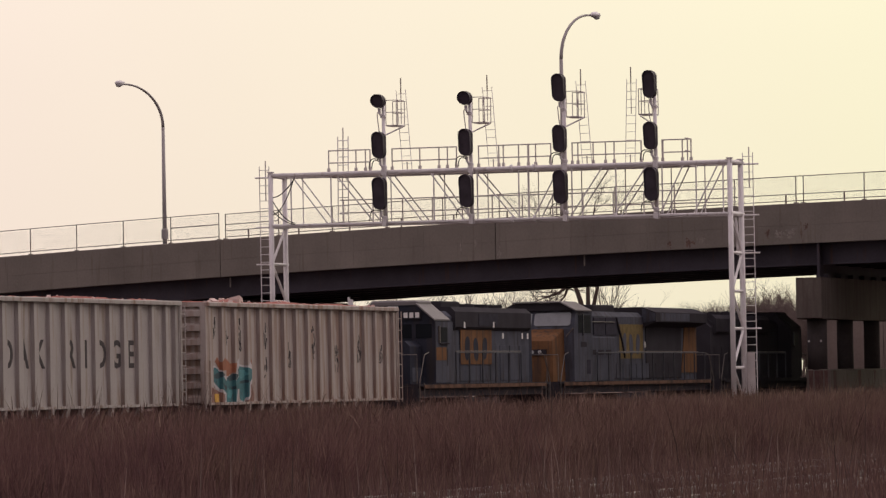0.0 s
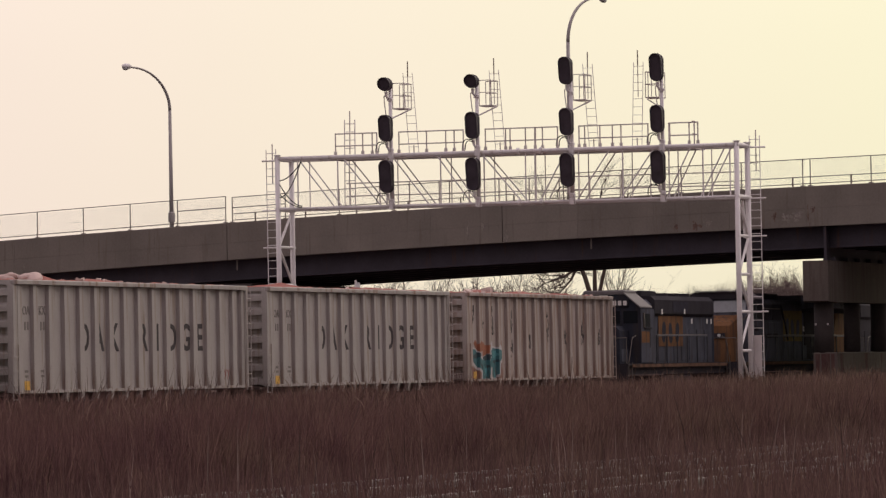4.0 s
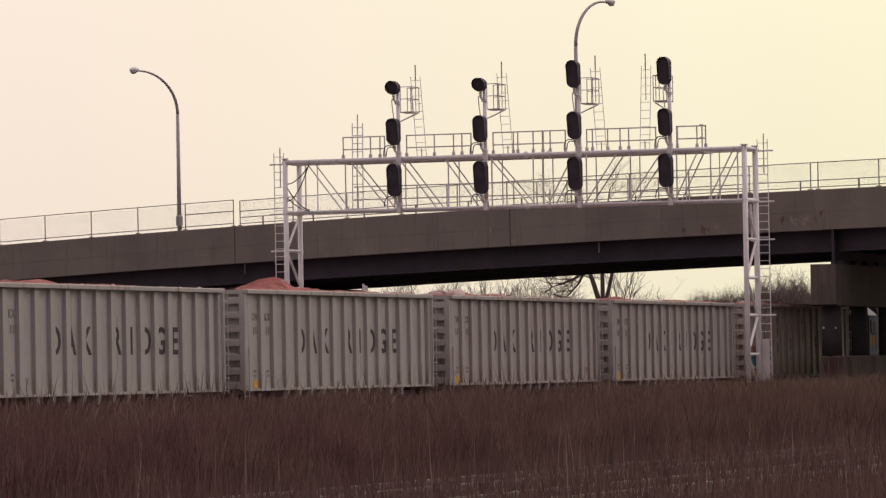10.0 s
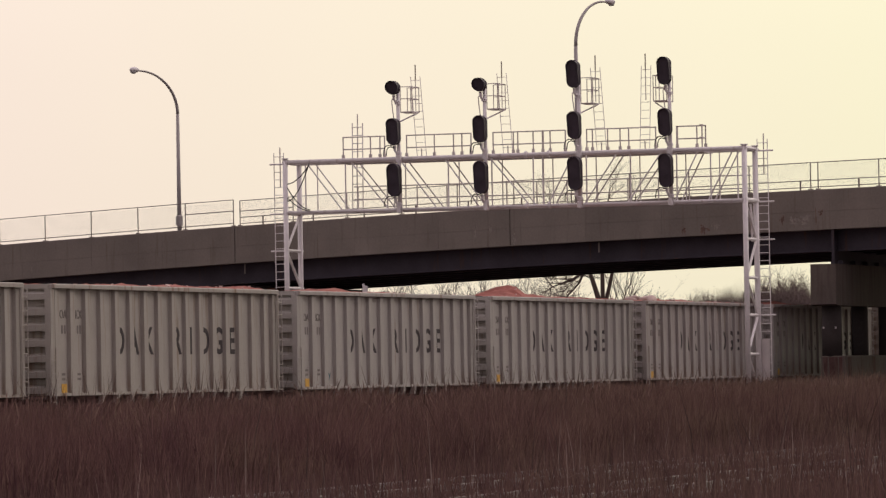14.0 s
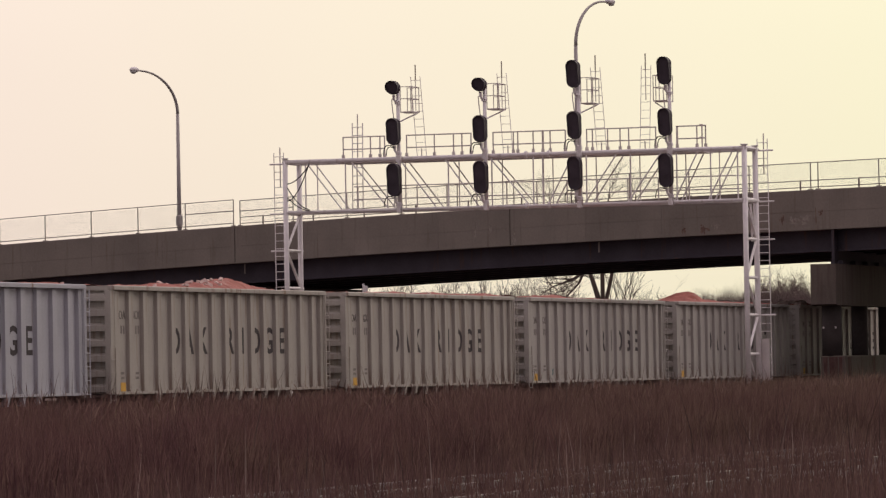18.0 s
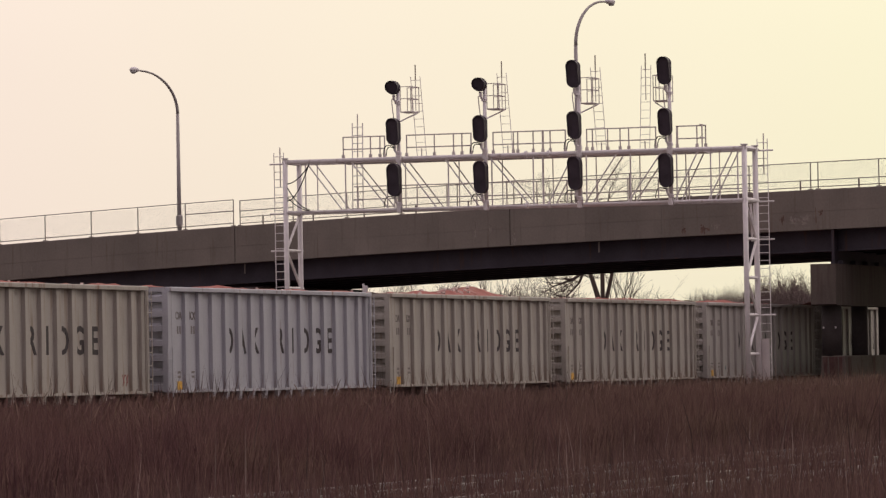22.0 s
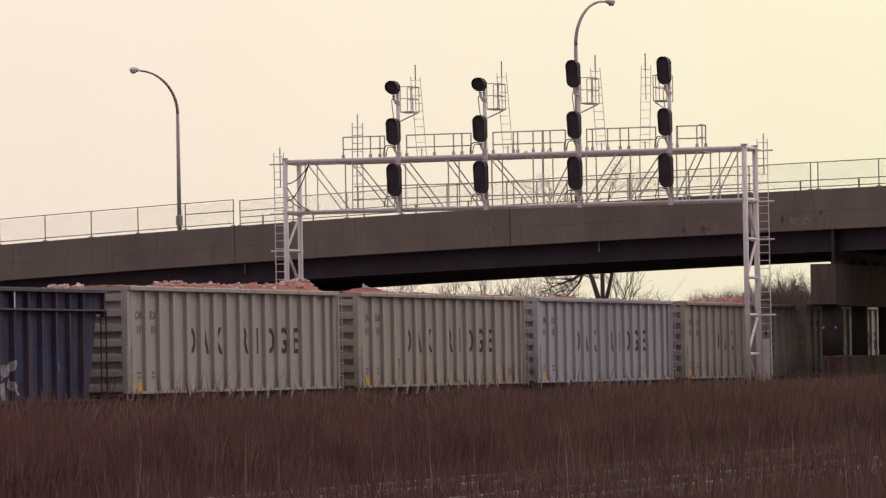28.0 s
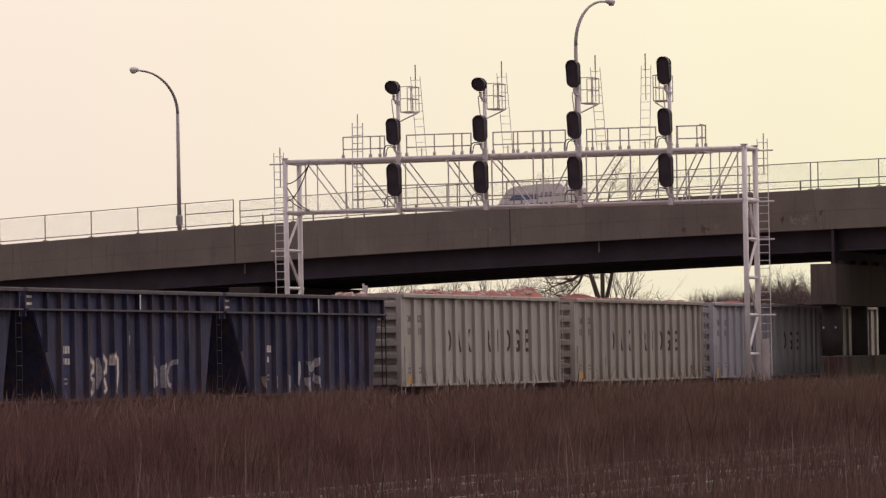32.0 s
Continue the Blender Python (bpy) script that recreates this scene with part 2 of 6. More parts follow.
def tube(bm, pts, r, seg=6):
    """A bent round bar through the points; r may be one radius or one for each point."""
    pts = [Vector(p) for p in pts]
    radii = r if isinstance(r, (list, tuple)) else [r] * len(pts)
    rings, a = [], None
    for i, p in enumerate(pts):
        w = (pts[min(i + 1, len(pts) - 1)] - pts[max(i - 1, 0)]).normalized()
        a = w.orthogonal().normalized() if a is None else (a - w * a.dot(w)).normalized()
        b = w.cross(a)
        rings.append([bm.verts.new(p + (a * math.cos(k) + b * math.sin(k)) * radii[i]) for k in (2 * math.pi * j / seg for j in range(seg))])
    for s, e in zip(rings, rings[1:]):
        for j in range(seg):
            bm.faces.new((s[j], s[(j + 1) % seg], e[(j + 1) % seg], e[j]))
    bm.faces.new(rings[0][::-1])
    bm.faces.new(rings[-1])
    return bm


def prism(bm, pts, axis, a, b):
    """Extrudes a closed outline along an axis: for 'x' the outline is (y, z), for 'y' (x, z), for 'z' (x, y)."""
    def at(p, k):
        return {"x": (k, p[0], p[1]), "y": (p[0], k, p[1]), "z": (p[0], p[1], k)}[axis]
    lo, hi = [bm.verts.new(at(p, a)) for p in pts], [bm.verts.new(at(p, b)) for p in pts]
    n = len(pts)
    for i in range(n):
        bm.faces.new((lo[i], lo[(i + 1) % n], hi[(i + 1) % n], hi[i]))
    bm.faces.new(lo[::-1])
    bm.faces.new(hi)
    return bm


def oval(w, h, n=16):
    """Outline of an upright stadium shape, w wide and h high."""
    r = w / 2
    out = []
    for i in range(n):
        a = 2 * math.pi * (i + 0.5) / n
        out.append((r * math.cos(a), r * math.sin(a) + (h / 2 - r) * (1 if math.sin(a) > 0 else -1)))
    return out


def finish(bm, name, material, smooth=False):
    bmesh.ops.recalc_face_normals(bm, faces=bm.faces)
    me = bpy.data.meshes.new(name)
    bm.to_mesh(me)
    bm.free()
    me.materials.append(material)
    if smooth:
        for p in me.polygons:
            p.use_smooth = True
    return me


def part(name, bm, material, parent, label="", smooth=False, kind=""):
    ob = new(name, finish(bm, name, material, smooth))
    ob.parent = parent
    return tagged(ob, label, kind=kind)


def share(name, me, parent, m, label=""):
    """One more piece on mesh data that others use as well."""
    ob = new(name, me)
    ob.parent, ob.matrix_local = parent, m
    return tagged(ob, label)


def thing(name, m, label, category, group="", kind=""):
    ob = new(name)
    ob.empty_display_size = 0.3
    ob.matrix_world = m
    return tagged(ob, label, category, group, kind)


def single(name, bm, material, label, category, m=None, kind="", group="", smooth=False):
    ob = new(name, finish(bm, name, material, smooth))
    if m is not None:
        ob.matrix_world = m
    return tagged(ob, label, category, group, kind)


def raw_mesh(name, verts, faces, material):
    me = bpy.data.meshes.new(name)
    me.from_pydata(verts, [], faces)
    me.materials.append(material)
    return me


def letters(name, text, size, material, parent, m, depth=0.006, bold=0.0):
    cu = bpy.data.curves.new(name, "FONT")
    cu.body, cu.size, cu.extrude, cu.align_x, cu.align_y = text, size, depth, "CENTER", "CENTER"
    cu.resolution_u, cu.offset = 3, bold
    tmp = bpy.data.objects.new(name, cu)
    me = bpy.data.meshes.new_from_object(tmp)
    bpy.data.objects.remove(tmp)
    me.materials.clear()
    me.materials.append(material)
    return share(name, me, parent, m)


def bm_new():
    return bmesh.new()


# ---- ground, ballast and tracks ----
g = bm_new()
for ix in range(-10, 10):
    for iy in range(-10, 12):
        x0, y0 = ix * 200, iy * 200
        g.faces.new([g.verts.new(p) for p in ((x0, y0, -0.55), (x0 + 200, y0, -0.55), (x0 + 200, y0 + 200, -0.55), (x0, y0 + 200, -0.55))])
bmesh.ops.remove_doubles(g, verts=g.verts, dist=0.01)
single("ground", g, M["earth"], "flat ground of dry brown earth", "ground", kind="structure")


def track(n, rails_material):
    bed = bm_new()
    prism(bed, [(-2.6, -0.6), (2.6, -0.6), (1.7, -0.2), (-1.7, -0.2)], "x", -140, 220)
    single("track_bed", bed, M["ballast"], "bed of grey brown ballast stone under a track", "track bed", on_track(0, n), kind="structure")
    ties = bm_new()
    for i in range(300):
        u = -40 + i * 0.6 + random.uniform(-0.03, 0.03)
        box(ties, u, u + 0.23, -1.3, 1.3, -0.3, -0.165)
    single("sleepers", ties, M["sleeper"], "row of dark creosoted timber sleepers", "sleepers", on_track(0, n), kind="stuff")
    for y in (-0.755, 0.755):
        r = bm_new()
        prism(r, [(y - 0.07, -0.165), (y + 0.07, -0.165), (y + 0.07, -0.15), (y + 0.012, -0.13), (y + 0.012, -0.045), (y + 0.036, -0.03),
                  (y + 0.036, -0.004), (y + 0.03, 0), (y - 0.03, 0), (y - 0.036, -0.004), (y - 0.036, -0.03), (y - 0.012, -0.045), (y - 0.012, -0.13),
                  (y - 0.07, -0.15)], "x", -140, 220)
        single("rail", r, rails_material, "worn steel rail of a railway track", "rail", on_track(0, n), kind="structure")


for n in (CENTRE_N, CENTRE_N - 4.1, CENTRE_N - 8.2, -23.3, -19.5):
    track(n, M["rail"] if n < -30 else M["rail_bright"])


# ---- overpass ----
BR = pose(16.5, 224.0, 0, 0, 0, -35.52)


def deck_z(x):
    """Height of the parapet's top along the bridge."""
    s = x / 47.5
    return BZ[0] + BZ[1] * s + BZ[2] * s * s


BZ = (9.415, 0.470, -0.610)
FASCIA, GIRDER, WIDTH = 1.80, 0.97, 16.0
overpass = thing("overpass", BR, "concrete road overpass on dark steel girders", "overpass", kind="structure")


def swept(x0, x1, step, section):
    """A section (y, dz) swept along the bridge under its profile."""
    bm = bm_new()
    n = max(1, int(round((x1 - x0) / step)))
    rows = []
    for i in range(n + 1):
        x = x0 + (x1 - x0) * i / n
        rows.append([bm.verts.new((x, y, deck_z(x) + dz)) for y, dz in section])
    k = len(section)
    for a, b in zip(rows, rows[1:]):
        for j in range(k):
            bm.faces.new((a[j], a[(j + 1) % k], b[(j + 1) % k], b[j]))
    bm.faces.new(rows[0][::-1])
    bm.faces.new(rows[-1])
    return bm


JOINTS = [-140, -118, -97, -76, -55, -32.6, -24.6, -16.4, -8.0, 0.1, 9, 18, 30, 45, 60, 80, 105, 130]
WIDE_JOINTS = (-97, -55, -32.6, -16.4, 18, 60)
for a, b in zip(JOINTS, JOINTS[1:]):
    cuts = max(1, round((b - a) / 4.1))
    for i in range(cuts):
        c, d = a + (b - a) * i / cuts + (0.025 if i == 0 and a in WIDE_JOINTS else 0.004), a + (b - a) * (i + 1) / cuts - (0.025 if i == cuts - 1 and b in WIDE_JOINTS else 0.004)
        part("parapet_panel", swept(c, d, 2.5, [(0, -FASCIA), (0, -0.992), (0.010, -0.986), (0.010, -0.974), (0, -0.968), (0, -0.03), (0.03, 0), (0.36, 0), (0.4, -0.9), (0.9, -0.95), (0.9, -FASCIA)]),
             M["concrete"], overpass)
    part("far_parapet_panel", swept(a + 0.025, b - 0.025, 5, [(WIDTH - 0.9, -FASCIA), (WIDTH, -FASCIA), (WIDTH, 0), (WIDTH - 0.4, 0), (WIDTH - 0.4, -0.95), (WIDTH - 0.9, -0.95)]),
         M["concrete"], overpass)
part("road_deck", swept(-140, 130, 5, [(0.88, -1.25), (WIDTH - 0.88, -1.25), (WIDTH - 0.88, -1.0), (0.88, -1.0)]), M["asphalt"], overpass)
for y in (0.75, 3.3, 5.8, 8.2, 10.7, 13.1, 15.3):
    t = -FASCIA - GIRDER
    part("girder", swept(-140, 130, 5, [(y - 0.2, t), (y + 0.2, t), (y + 0.2, t + 0.05), (y + 0.02, t + 0.06), (y + 0.02, -1.25), (y - 0.02, -1.25), (y - 0.02, t + 0.06), (y - 0.2, t + 0.05)]),
         M["girder"], overpass)
for x in (-32.6, -12.0):
    zt = deck_z(x)
    part("drain_pipe", bar(bm_new(), (x + 0.25, 0.45, zt - FASCIA - 0.02), (x + 0.25, 0.45, zt - FASCIA - 0.5), 0.035), M["fence"], overpass)

# lime bloom and rust marks on the face of the parapet
M["lime"] = mat("lime_bloom", (0.265, 0.24, 0.21), 0.95, var=0.5, scale=3, fine=14, bump=0.2, stain=(0.19, 0.165, 0.13), stain_amount=0.75)
M["rust_mark"] = mat("rust_mark", (0.135, 0.085, 0.065), 0.95, var=0.5, scale=4, fine=16, bump=0.1, stain=(0.19, 0.165, 0.13), stain_amount=0.6)


def bloom(x0, x1, z0, z1, material, seed):
    """Thin irregular crust on the concrete between two places along the bridge; heights from the parapet's top."""
    rs = random.Random(seed)
    bm, xm, zm = bm_new(), (x0 + x1) / 2, deck_z((x0 + x1) / 2) + (z0 + z1) / 2
    for k in range(16):
        cx, cz = xm + (x1 - x0) * rs.gauss(0, 0.24), zm + (z1 - z0) * rs.gauss(0, 0.22)
        w, h = (x1 - x0) * rs.uniform(0.05, 0.2), (z1 - z0) * rs.uniform(0.05, 0.2)
        pts = []
        for i in range(9):
            a = 2 * math.pi * i / 9
            pts.append((cx + w * rs.uniform(0.6, 1.2) * math.cos(a), cz + h * rs.uniform(0.6, 1.2) * math.sin(a)))
        prism(bm, pts, "y", -0.004 - 0.0006 * k, 0.002)
    part("crust", bm, material, overpass, "pale lime bloom" if material is M["lime"] else "rust mark")


for k, (x0, x1, z0, z1, kind) in enumerate(((-1.25, -0.7, -1.65, -1.15, "lime"), (-0.75, 0.0, -1.6, -1.05, "lime"), (-1.68, -1.45, -1.5, -1.0, "rust_mark"), (0.1, 0.26, -1.7, -0.9, "rust_mark"), (0.3, 0.5, -1.2, -0.9, "rust_mark"),
                                            (-5.95, -5.5, -1.75, -1.3, "rust_mark"), (-5.3, -4.9, -1.6, -1.25, "lime"), (-6.95, -6.7, -1.72, -1.4, "rust_mark"), (-16.3, -16.05, -1.78, -1.3, "lime"),
                                            (-45.5, -45.3, -1.7, -1.2, "lime"), (-18.4, -18.3, -1.5, -0.6, "lime"), (-17.6, -17.45, -1.3, -0.7, "lime"))):
    bloom(x0, x1, z0, z1, M[kind], k)

# fences on the near parapet
fence_l = thing("bridge_fence", BR, "tall rusty steel pipe fence along the overpass", "fence", "bridge fences")
fence_r = thing("bridge_fence", BR, "tall steel pipe fence with a low guard rail on the overpass", "fence", "bridge fences")


def fence_run(parent, xs, h, rails):
    for x in xs:
        z = deck_z(x)
        part("post", bar(bm_new(), (x, 0.2, z - 0.02), (x, 0.2, z + h), 0.027), M["fence"], parent)
        part("base_plate", box(bm_new(), x - 0.09, x + 0.09, 0.12, 0.28, z, z + 0.05), M["fence"], parent)
    for r in rails:
        pts = [(x, 0.2, deck_z(x) + r) for x in np.linspace(xs[0], xs[-1], max(2, int((xs[-1] - xs[0]) / 3)))]
        part("rail", tube(bm_new(), pts, 0.021), M["fence"], parent)


FH = 1.22


def chain_link(parent, x0, x1):
    """Thin crossed wires of a mesh fence between two posts' lines."""
    verts, faces = [], []
    high, gap, w = FH - 0.12, 0.06, 0.0016
    for i in range(int((x1 - x0 + high) / gap) + 1):
        c = x0 - high + i * gap
        xa, xb = max(c, x0), min(c + high, x1)
        for za, zb in ((xa - c, xb - c), (high - (xa - c), high - (xb - c))):
            k = len(verts)
            verts += [(xa - w, 0.2, deck_z(xa) + 0.1 + za), (xa + w, 0.2, deck_z(xa) + 0.1 + za), (xb + w, 0.202, deck_z(xb) + 0.1 + zb), (xb - w, 0.202, deck_z(xb) + 0.1 + zb)]
            faces.append((k, k + 1, k + 2, k + 3))
    ob = new("chain_link", raw_mesh("chain_link", verts, faces, M["fence"]))
    ob.parent = parent
    tagged(ob, kind="stuff")


left_posts = [-32.8 - 2.97 * i for i in range(12)][::-1]
fence_run(fence_l, left_posts, FH + 0.07, (FH + 0.07, 0.16))
chain_link(fence_l, left_posts[0], left_posts[-1])
part("rail", tube(bm_new(), [(-35.77, 0.2, deck_z(-35.77) + 0.75), (-32.8, 0.2, deck_z(-32.8) + 0.75)], 0.026), M["fence"], fence_l)
fence_run(fence_r, [-32.4 + 3.223 * i for i in range(11)], FH, (FH, 0.42, 0.12))
part("rail", tube(bm_new(), [(-32.4, 0.2, deck_z(-32.4) + 0.72), (-29.18, 0.2, deck_z(-29.18) + 0.72)], 0.024), M["fence"], fence_r)
fence_e = thing("bridge_fence", BR, "tall steel pipe fence with a low guard rail on the overpass", "fence", "bridge fences")
fence_run(fence_e, [0.22 + 3.14 * i for i in range(12)], FH, (FH, 0.42, 0.12))
for r in (FH, 0.42, 0.12):
    part("rail", tube(bm_new(), [(-0.17, 0.2, deck_z(-0.17) + r), (0.22, 0.2, deck_z(0.22) + r)], 0.021), M["fence"], fence_r)
chain_link(fence_r, -32.4, -0.08)
chain_link(fence_e, 0.31, 20.0)
for k in range(14):
    x = -31.0 + 3.03 * k
    ob = fence_r if x < 0 else fence_e
    part("guard_post", bar(bm_new(), (x, 0.2, deck_z(x)), (x, 0.2, deck_z(x) + 0.43), 0.04), M["fence"], ob)

# piers, parallel to the tracks
def pier(u, n, length, spacing, count):
    ob = thing("bridge_pier", on_track(u, n), "rust-stained concrete pier with round columns", "bridge pier", "bridge piers", "structure")
    cap = bm_new()
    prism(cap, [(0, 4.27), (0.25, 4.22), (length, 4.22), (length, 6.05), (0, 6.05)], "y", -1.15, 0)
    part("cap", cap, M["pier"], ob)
    for i in range(count):
        x = 1.45 + spacing * i
        # columns take the concrete that has under-deck shade in its colour
        part("column", bar(bm_new(), (x, -0.57, 1.9), (x, -0.57, 4.3), 0.37 if i else 0.44, seg=20), M["shaded_concrete"], ob, smooth=True)
    wall = bm_new()
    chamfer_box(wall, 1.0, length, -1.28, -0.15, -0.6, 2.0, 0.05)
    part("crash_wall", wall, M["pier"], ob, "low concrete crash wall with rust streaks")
    for i in range(7):
        p = on_track(u, n).inverted() @ (BR @ Vector((0, (0.75, 3.3, 5.8, 8.2, 10.7, 13.1, 15.3)[i], 0)))
        part("bearing", box(bm_new(), p.x - 0.25, p.x + 0.25, -0.85, -0.3, 6.05, 6.25), M["girder"], ob)
    part("diaphragm", box(bm_new(), 2.0, length, -0.62, -0.5, 6.05, 7.9), M["girder"], ob, "dark steel diaphragm between the girders")
    return ob


M["rust_streak"] = mat("rust_streak", (0.085, 0.045, 0.04), 0.95, var=0.5, scale=3, fine=14, bump=0.1, stain=(0.15, 0.12, 0.09), streak=1, stain_amount=0.5)
near_pier = pier(86.4, -52.87, 21.5, 5.4, 4)
for y in (-0.85, -0.30):
    part("reflector", chamfer_box(bm_new(), 0.97, 1.01, y - 0.04, y + 0.04, 3.20, 3.29, 0.01), M["galv_dark"], near_pier, "small pale reflector plate")
for y, w, z in ((-0.72, 0.2, 0.1), (-0.36, 0.1, 0.8), (-1.05, 0.08, 0.5)):
    part("rust_streak", prism(bm_new(), [(y - w, 1.94), (y + w, 1.94), (y + w * 0.8, z + 0.5), (y + w * 0.3, z), (y - w * 0.4, z + 0.1), (y - w * 0.9, z + 0.7)], "x", 0.994, 1.003), M["rust_streak"], near_pier)
for x, w, z in ((1.7, 0.28, 0.7), (6.5, 0.3, 1.0), (9.6, 0.2, 1.3)):
    part("rust_streak", prism(bm_new(), [(x - w, 1.94), (x + w, 1.94), (x + w * 0.6, z + 0.3), (x, z), (x - w * 0.7, z + 0.5)], "y", -1.286, -1.278), M["rust_streak"], near_pier)


def abutment(u, n, length):
    """Solid wall under the low end of the overpass, with a seat for the girders."""
    ob = thing("bridge_abutment", on_track(u, n), "shade-darkened concrete abutment under the low end of the overpass", "bridge abutment", kind="structure")
    # wall and seat are coloured as dark as they stand in shade
    part("wall", chamfer_box(bm_new(), 0, length, 0.1, 1.3, -0.6, 5.55, 0.05), M["shaded_concrete"], ob)
    part("seat", chamfer_box(bm_new(), -0.15, length + 0.15, -0.1, 1.5, 5.56, 5.85, 0.03), M["shaded_concrete"], ob)


abutment(98.6, -83.2, 15.8)

# concrete wall on the far side of the tracks, behind the pier
far_wall = thing("retaining_wall", pose(25.2, 330, -0.6), "plain tan concrete retaining wall beyond the tracks", "retaining wall", kind="structure")
for i in range(4):
    part("wall_panel", chamfer_box(bm_new(), 4.6 * i + 0.01, 4.6 * i + 4.59, 0, 0.8, 0, 7.2, 0.03), M["tan_concrete"], far_wall)
part("coping", chamfer_box(bm_new(), -0.1, 18.5, -0.12, 0.92, 7.2, 7.5, 0.03), M["tan_concrete"], far_wall)


# ---- street lamps on the overpass ----
def street_lamp(x, y, top, arm, box_z, name_label):
    """arm: length, signed along the bridge's width."""
    base = deck_z(x) - 0.02
    ob = thing("street_lamp", BR @ pose(x, y, base), name_label, "street lamp", "street lamps")
    h = top - base
    s, rise, reach = (1 if arm > 0 else -1), 2.15, abs(arm) - 0.7
    part("foot", chamfer_box(bm_new(), -0.14, 0.14, -0.14, 0.14, 0, 0.12, 0.02), M["lamp_pole"], ob)
    part("transformer_base", chamfer_box(bm_new(), -0.15, 0.15, -0.15, 0.15, box_z, box_z + 0.55, 0.05), M["lamp_pole"], ob)
    part("pole", bar(bm_new(), (0, 0, 0), (0, 0, h - rise), 0.125, 0.085, seg=10), M["lamp_pole"], ob, smooth=True)
    pts = []
    for i in range(15):
        a = math.pi / 2 * i / 14
        pts.append((0, s * reach * (1 - math.cos(a)), h - rise + rise * math.sin(a)))
    pts.append((0, s * (abs(arm) - 0.45), h + 0.02))
    part("arm", tube(bm_new(), pts, [0.085 - i * 0.0025 for i in range(len(pts))], 8), M["lamp_pole"], ob, smooth=True)
    head = bm_new()
    bmesh.ops.create_uvsphere(head, u_segments=14, v_segments=8, radius=0.5,
                              matrix=pose(0, s * (abs(arm) - 0.2), h + 0.04) @ Matrix.Diagonal((0.34, 0.75, 0.3, 1)))
    lamp = part("lamp_head", head, M["galv"], ob, smooth=True)
    lens = bm_new()
    bmesh.ops.create_uvsphere(lens, u_segments=12, v_segments=6, radius=0.5,
                              matrix=pose(0, s * (abs(arm) - 0.1), h - 0.06) @ Matrix.Diagonal((0.28, 0.42, 0.24, 1)))
    part("lens", lens, M["lamp_glass"], lamp, smooth=True)


street_lamp(-48.52, 15.75, 17.59, -3.75, 1.26, "tall grey street lamp with a curved arm on the overpass")
street_lamp(-12.9, 0.55, 18.69, 3.13, 0.3, "tall grey street lamp behind the signal gantry")

# ---- signal gantry ----
GU, GN = 64.3, -50.2
GM = on_track(GU, GN, 0)
FAR, NEAR, DEPTH = 19.27, -0.13, 1.7      # places of the legs across the tracks, depth of the truss
ZT, ZB = 10.297, 8.231
gantry = thing("signal_gantry", GM, "grey galvanised steel signal gantry spanning the tracks", "signal gantry")
for y in (NEAR, FAR):
    for x in (0, DEPTH):
        part("column", bar(bm_new(), (x, y, -0.4), (x, y, ZT + 0.12), 0.107, seg=14), M["galv"], gantry, smooth=True)
        part("footing", chamfer_box(bm_new(), x - 0.4, x + 0.4, y - 0.4, y + 0.4, -0.7, -0.35, 0.04), M["pier"], gantry)
        part("column_cap", bar(bm_new(), (x, y, ZT + 0.12), (x, y, ZT + 0.16), 0.15, seg=14), M["galv"], gantry)
    for z in (ZT, ZB, 6.68, 5.14, 3.65, 2.09):
        part("cross_tie", bar(bm_new(), (-0.1, y, z), (DEPTH + 0.25, y, z), 0.06 if z < 8 else 0.10, seg=8), M["galv"], gantry)
    for z0, z1 in (((8.1, 6.75), (5.22, 6.6), (5.05, 3.75), (2.2, 3.55), (2.0, 0.7)) if y == NEAR else ((6.75, 8.1), (6.6, 5.22), (3.75, 5.05), (3.55, 2.2), (0.7, 2.0))):
        part("leg_brace", bar(bm_new(), (0.1, y, z0), (DEPTH - 0.1, y, z1), 0.055, seg=8), M["galv"], gantry)
BRACES = [(p - 0.06, q - 0.06) for p, q in [(18.44, 16.85), (16.53, 14.85), (14.40, 12.80), (12.50, 11.0), (10.61, 8.85),
          (6.99, 8.13), (5.15, 6.59), (3.30, 4.78), (1.80, 2.85), (0.36, 1.45)]]
UPRIGHTS = [y - 0.06 for y in (18.45, 16.72, 14.62, 12.31, 10.46, 8.71, 8.31, 6.48, 4.64, 2.72, 1.32, 0.21)]
for x, shift in ((0, 0.0), (DEPTH, 0.2)):
    part("top_chord", bar(bm_new(), (x, NEAR - 0.1, ZT), (x, FAR + 0.1, ZT), 0.088, seg=12), M["galv"], gantry, smooth=True)
    part("bottom_chord", bar(bm_new(), (x, NEAR - 0.1, ZB), (x, FAR + 0.1, ZB), 0.062, seg=12), M["galv"], gantry, smooth=True)
    for y in UPRIGHTS:
        part("vertical", bar(bm_new(), (x, y + shift * 0.4, ZB), (x, y + shift * 0.4, ZT), 0.030 if x == 0 else 0.024), M["galv"], gantry)
    for y1, y0 in BRACES:
        part("diagonal", bar(bm_new(), (x, y1 + shift, ZT), (x, y0 + shift, ZB), 0.029), M["galv"], gantry)
for y in UPRIGHTS:
    part("cross_strut", bar(bm_new(), (0, y, ZT - 0.02), (DEPTH, y, ZT - 0.02), 0.03), M["galv_dark"], gantry)
    part("cross_strut", bar(bm_new(), (0, y, ZB), (DEPTH, y, ZB), 0.03), M["galv_dark"], gantry)
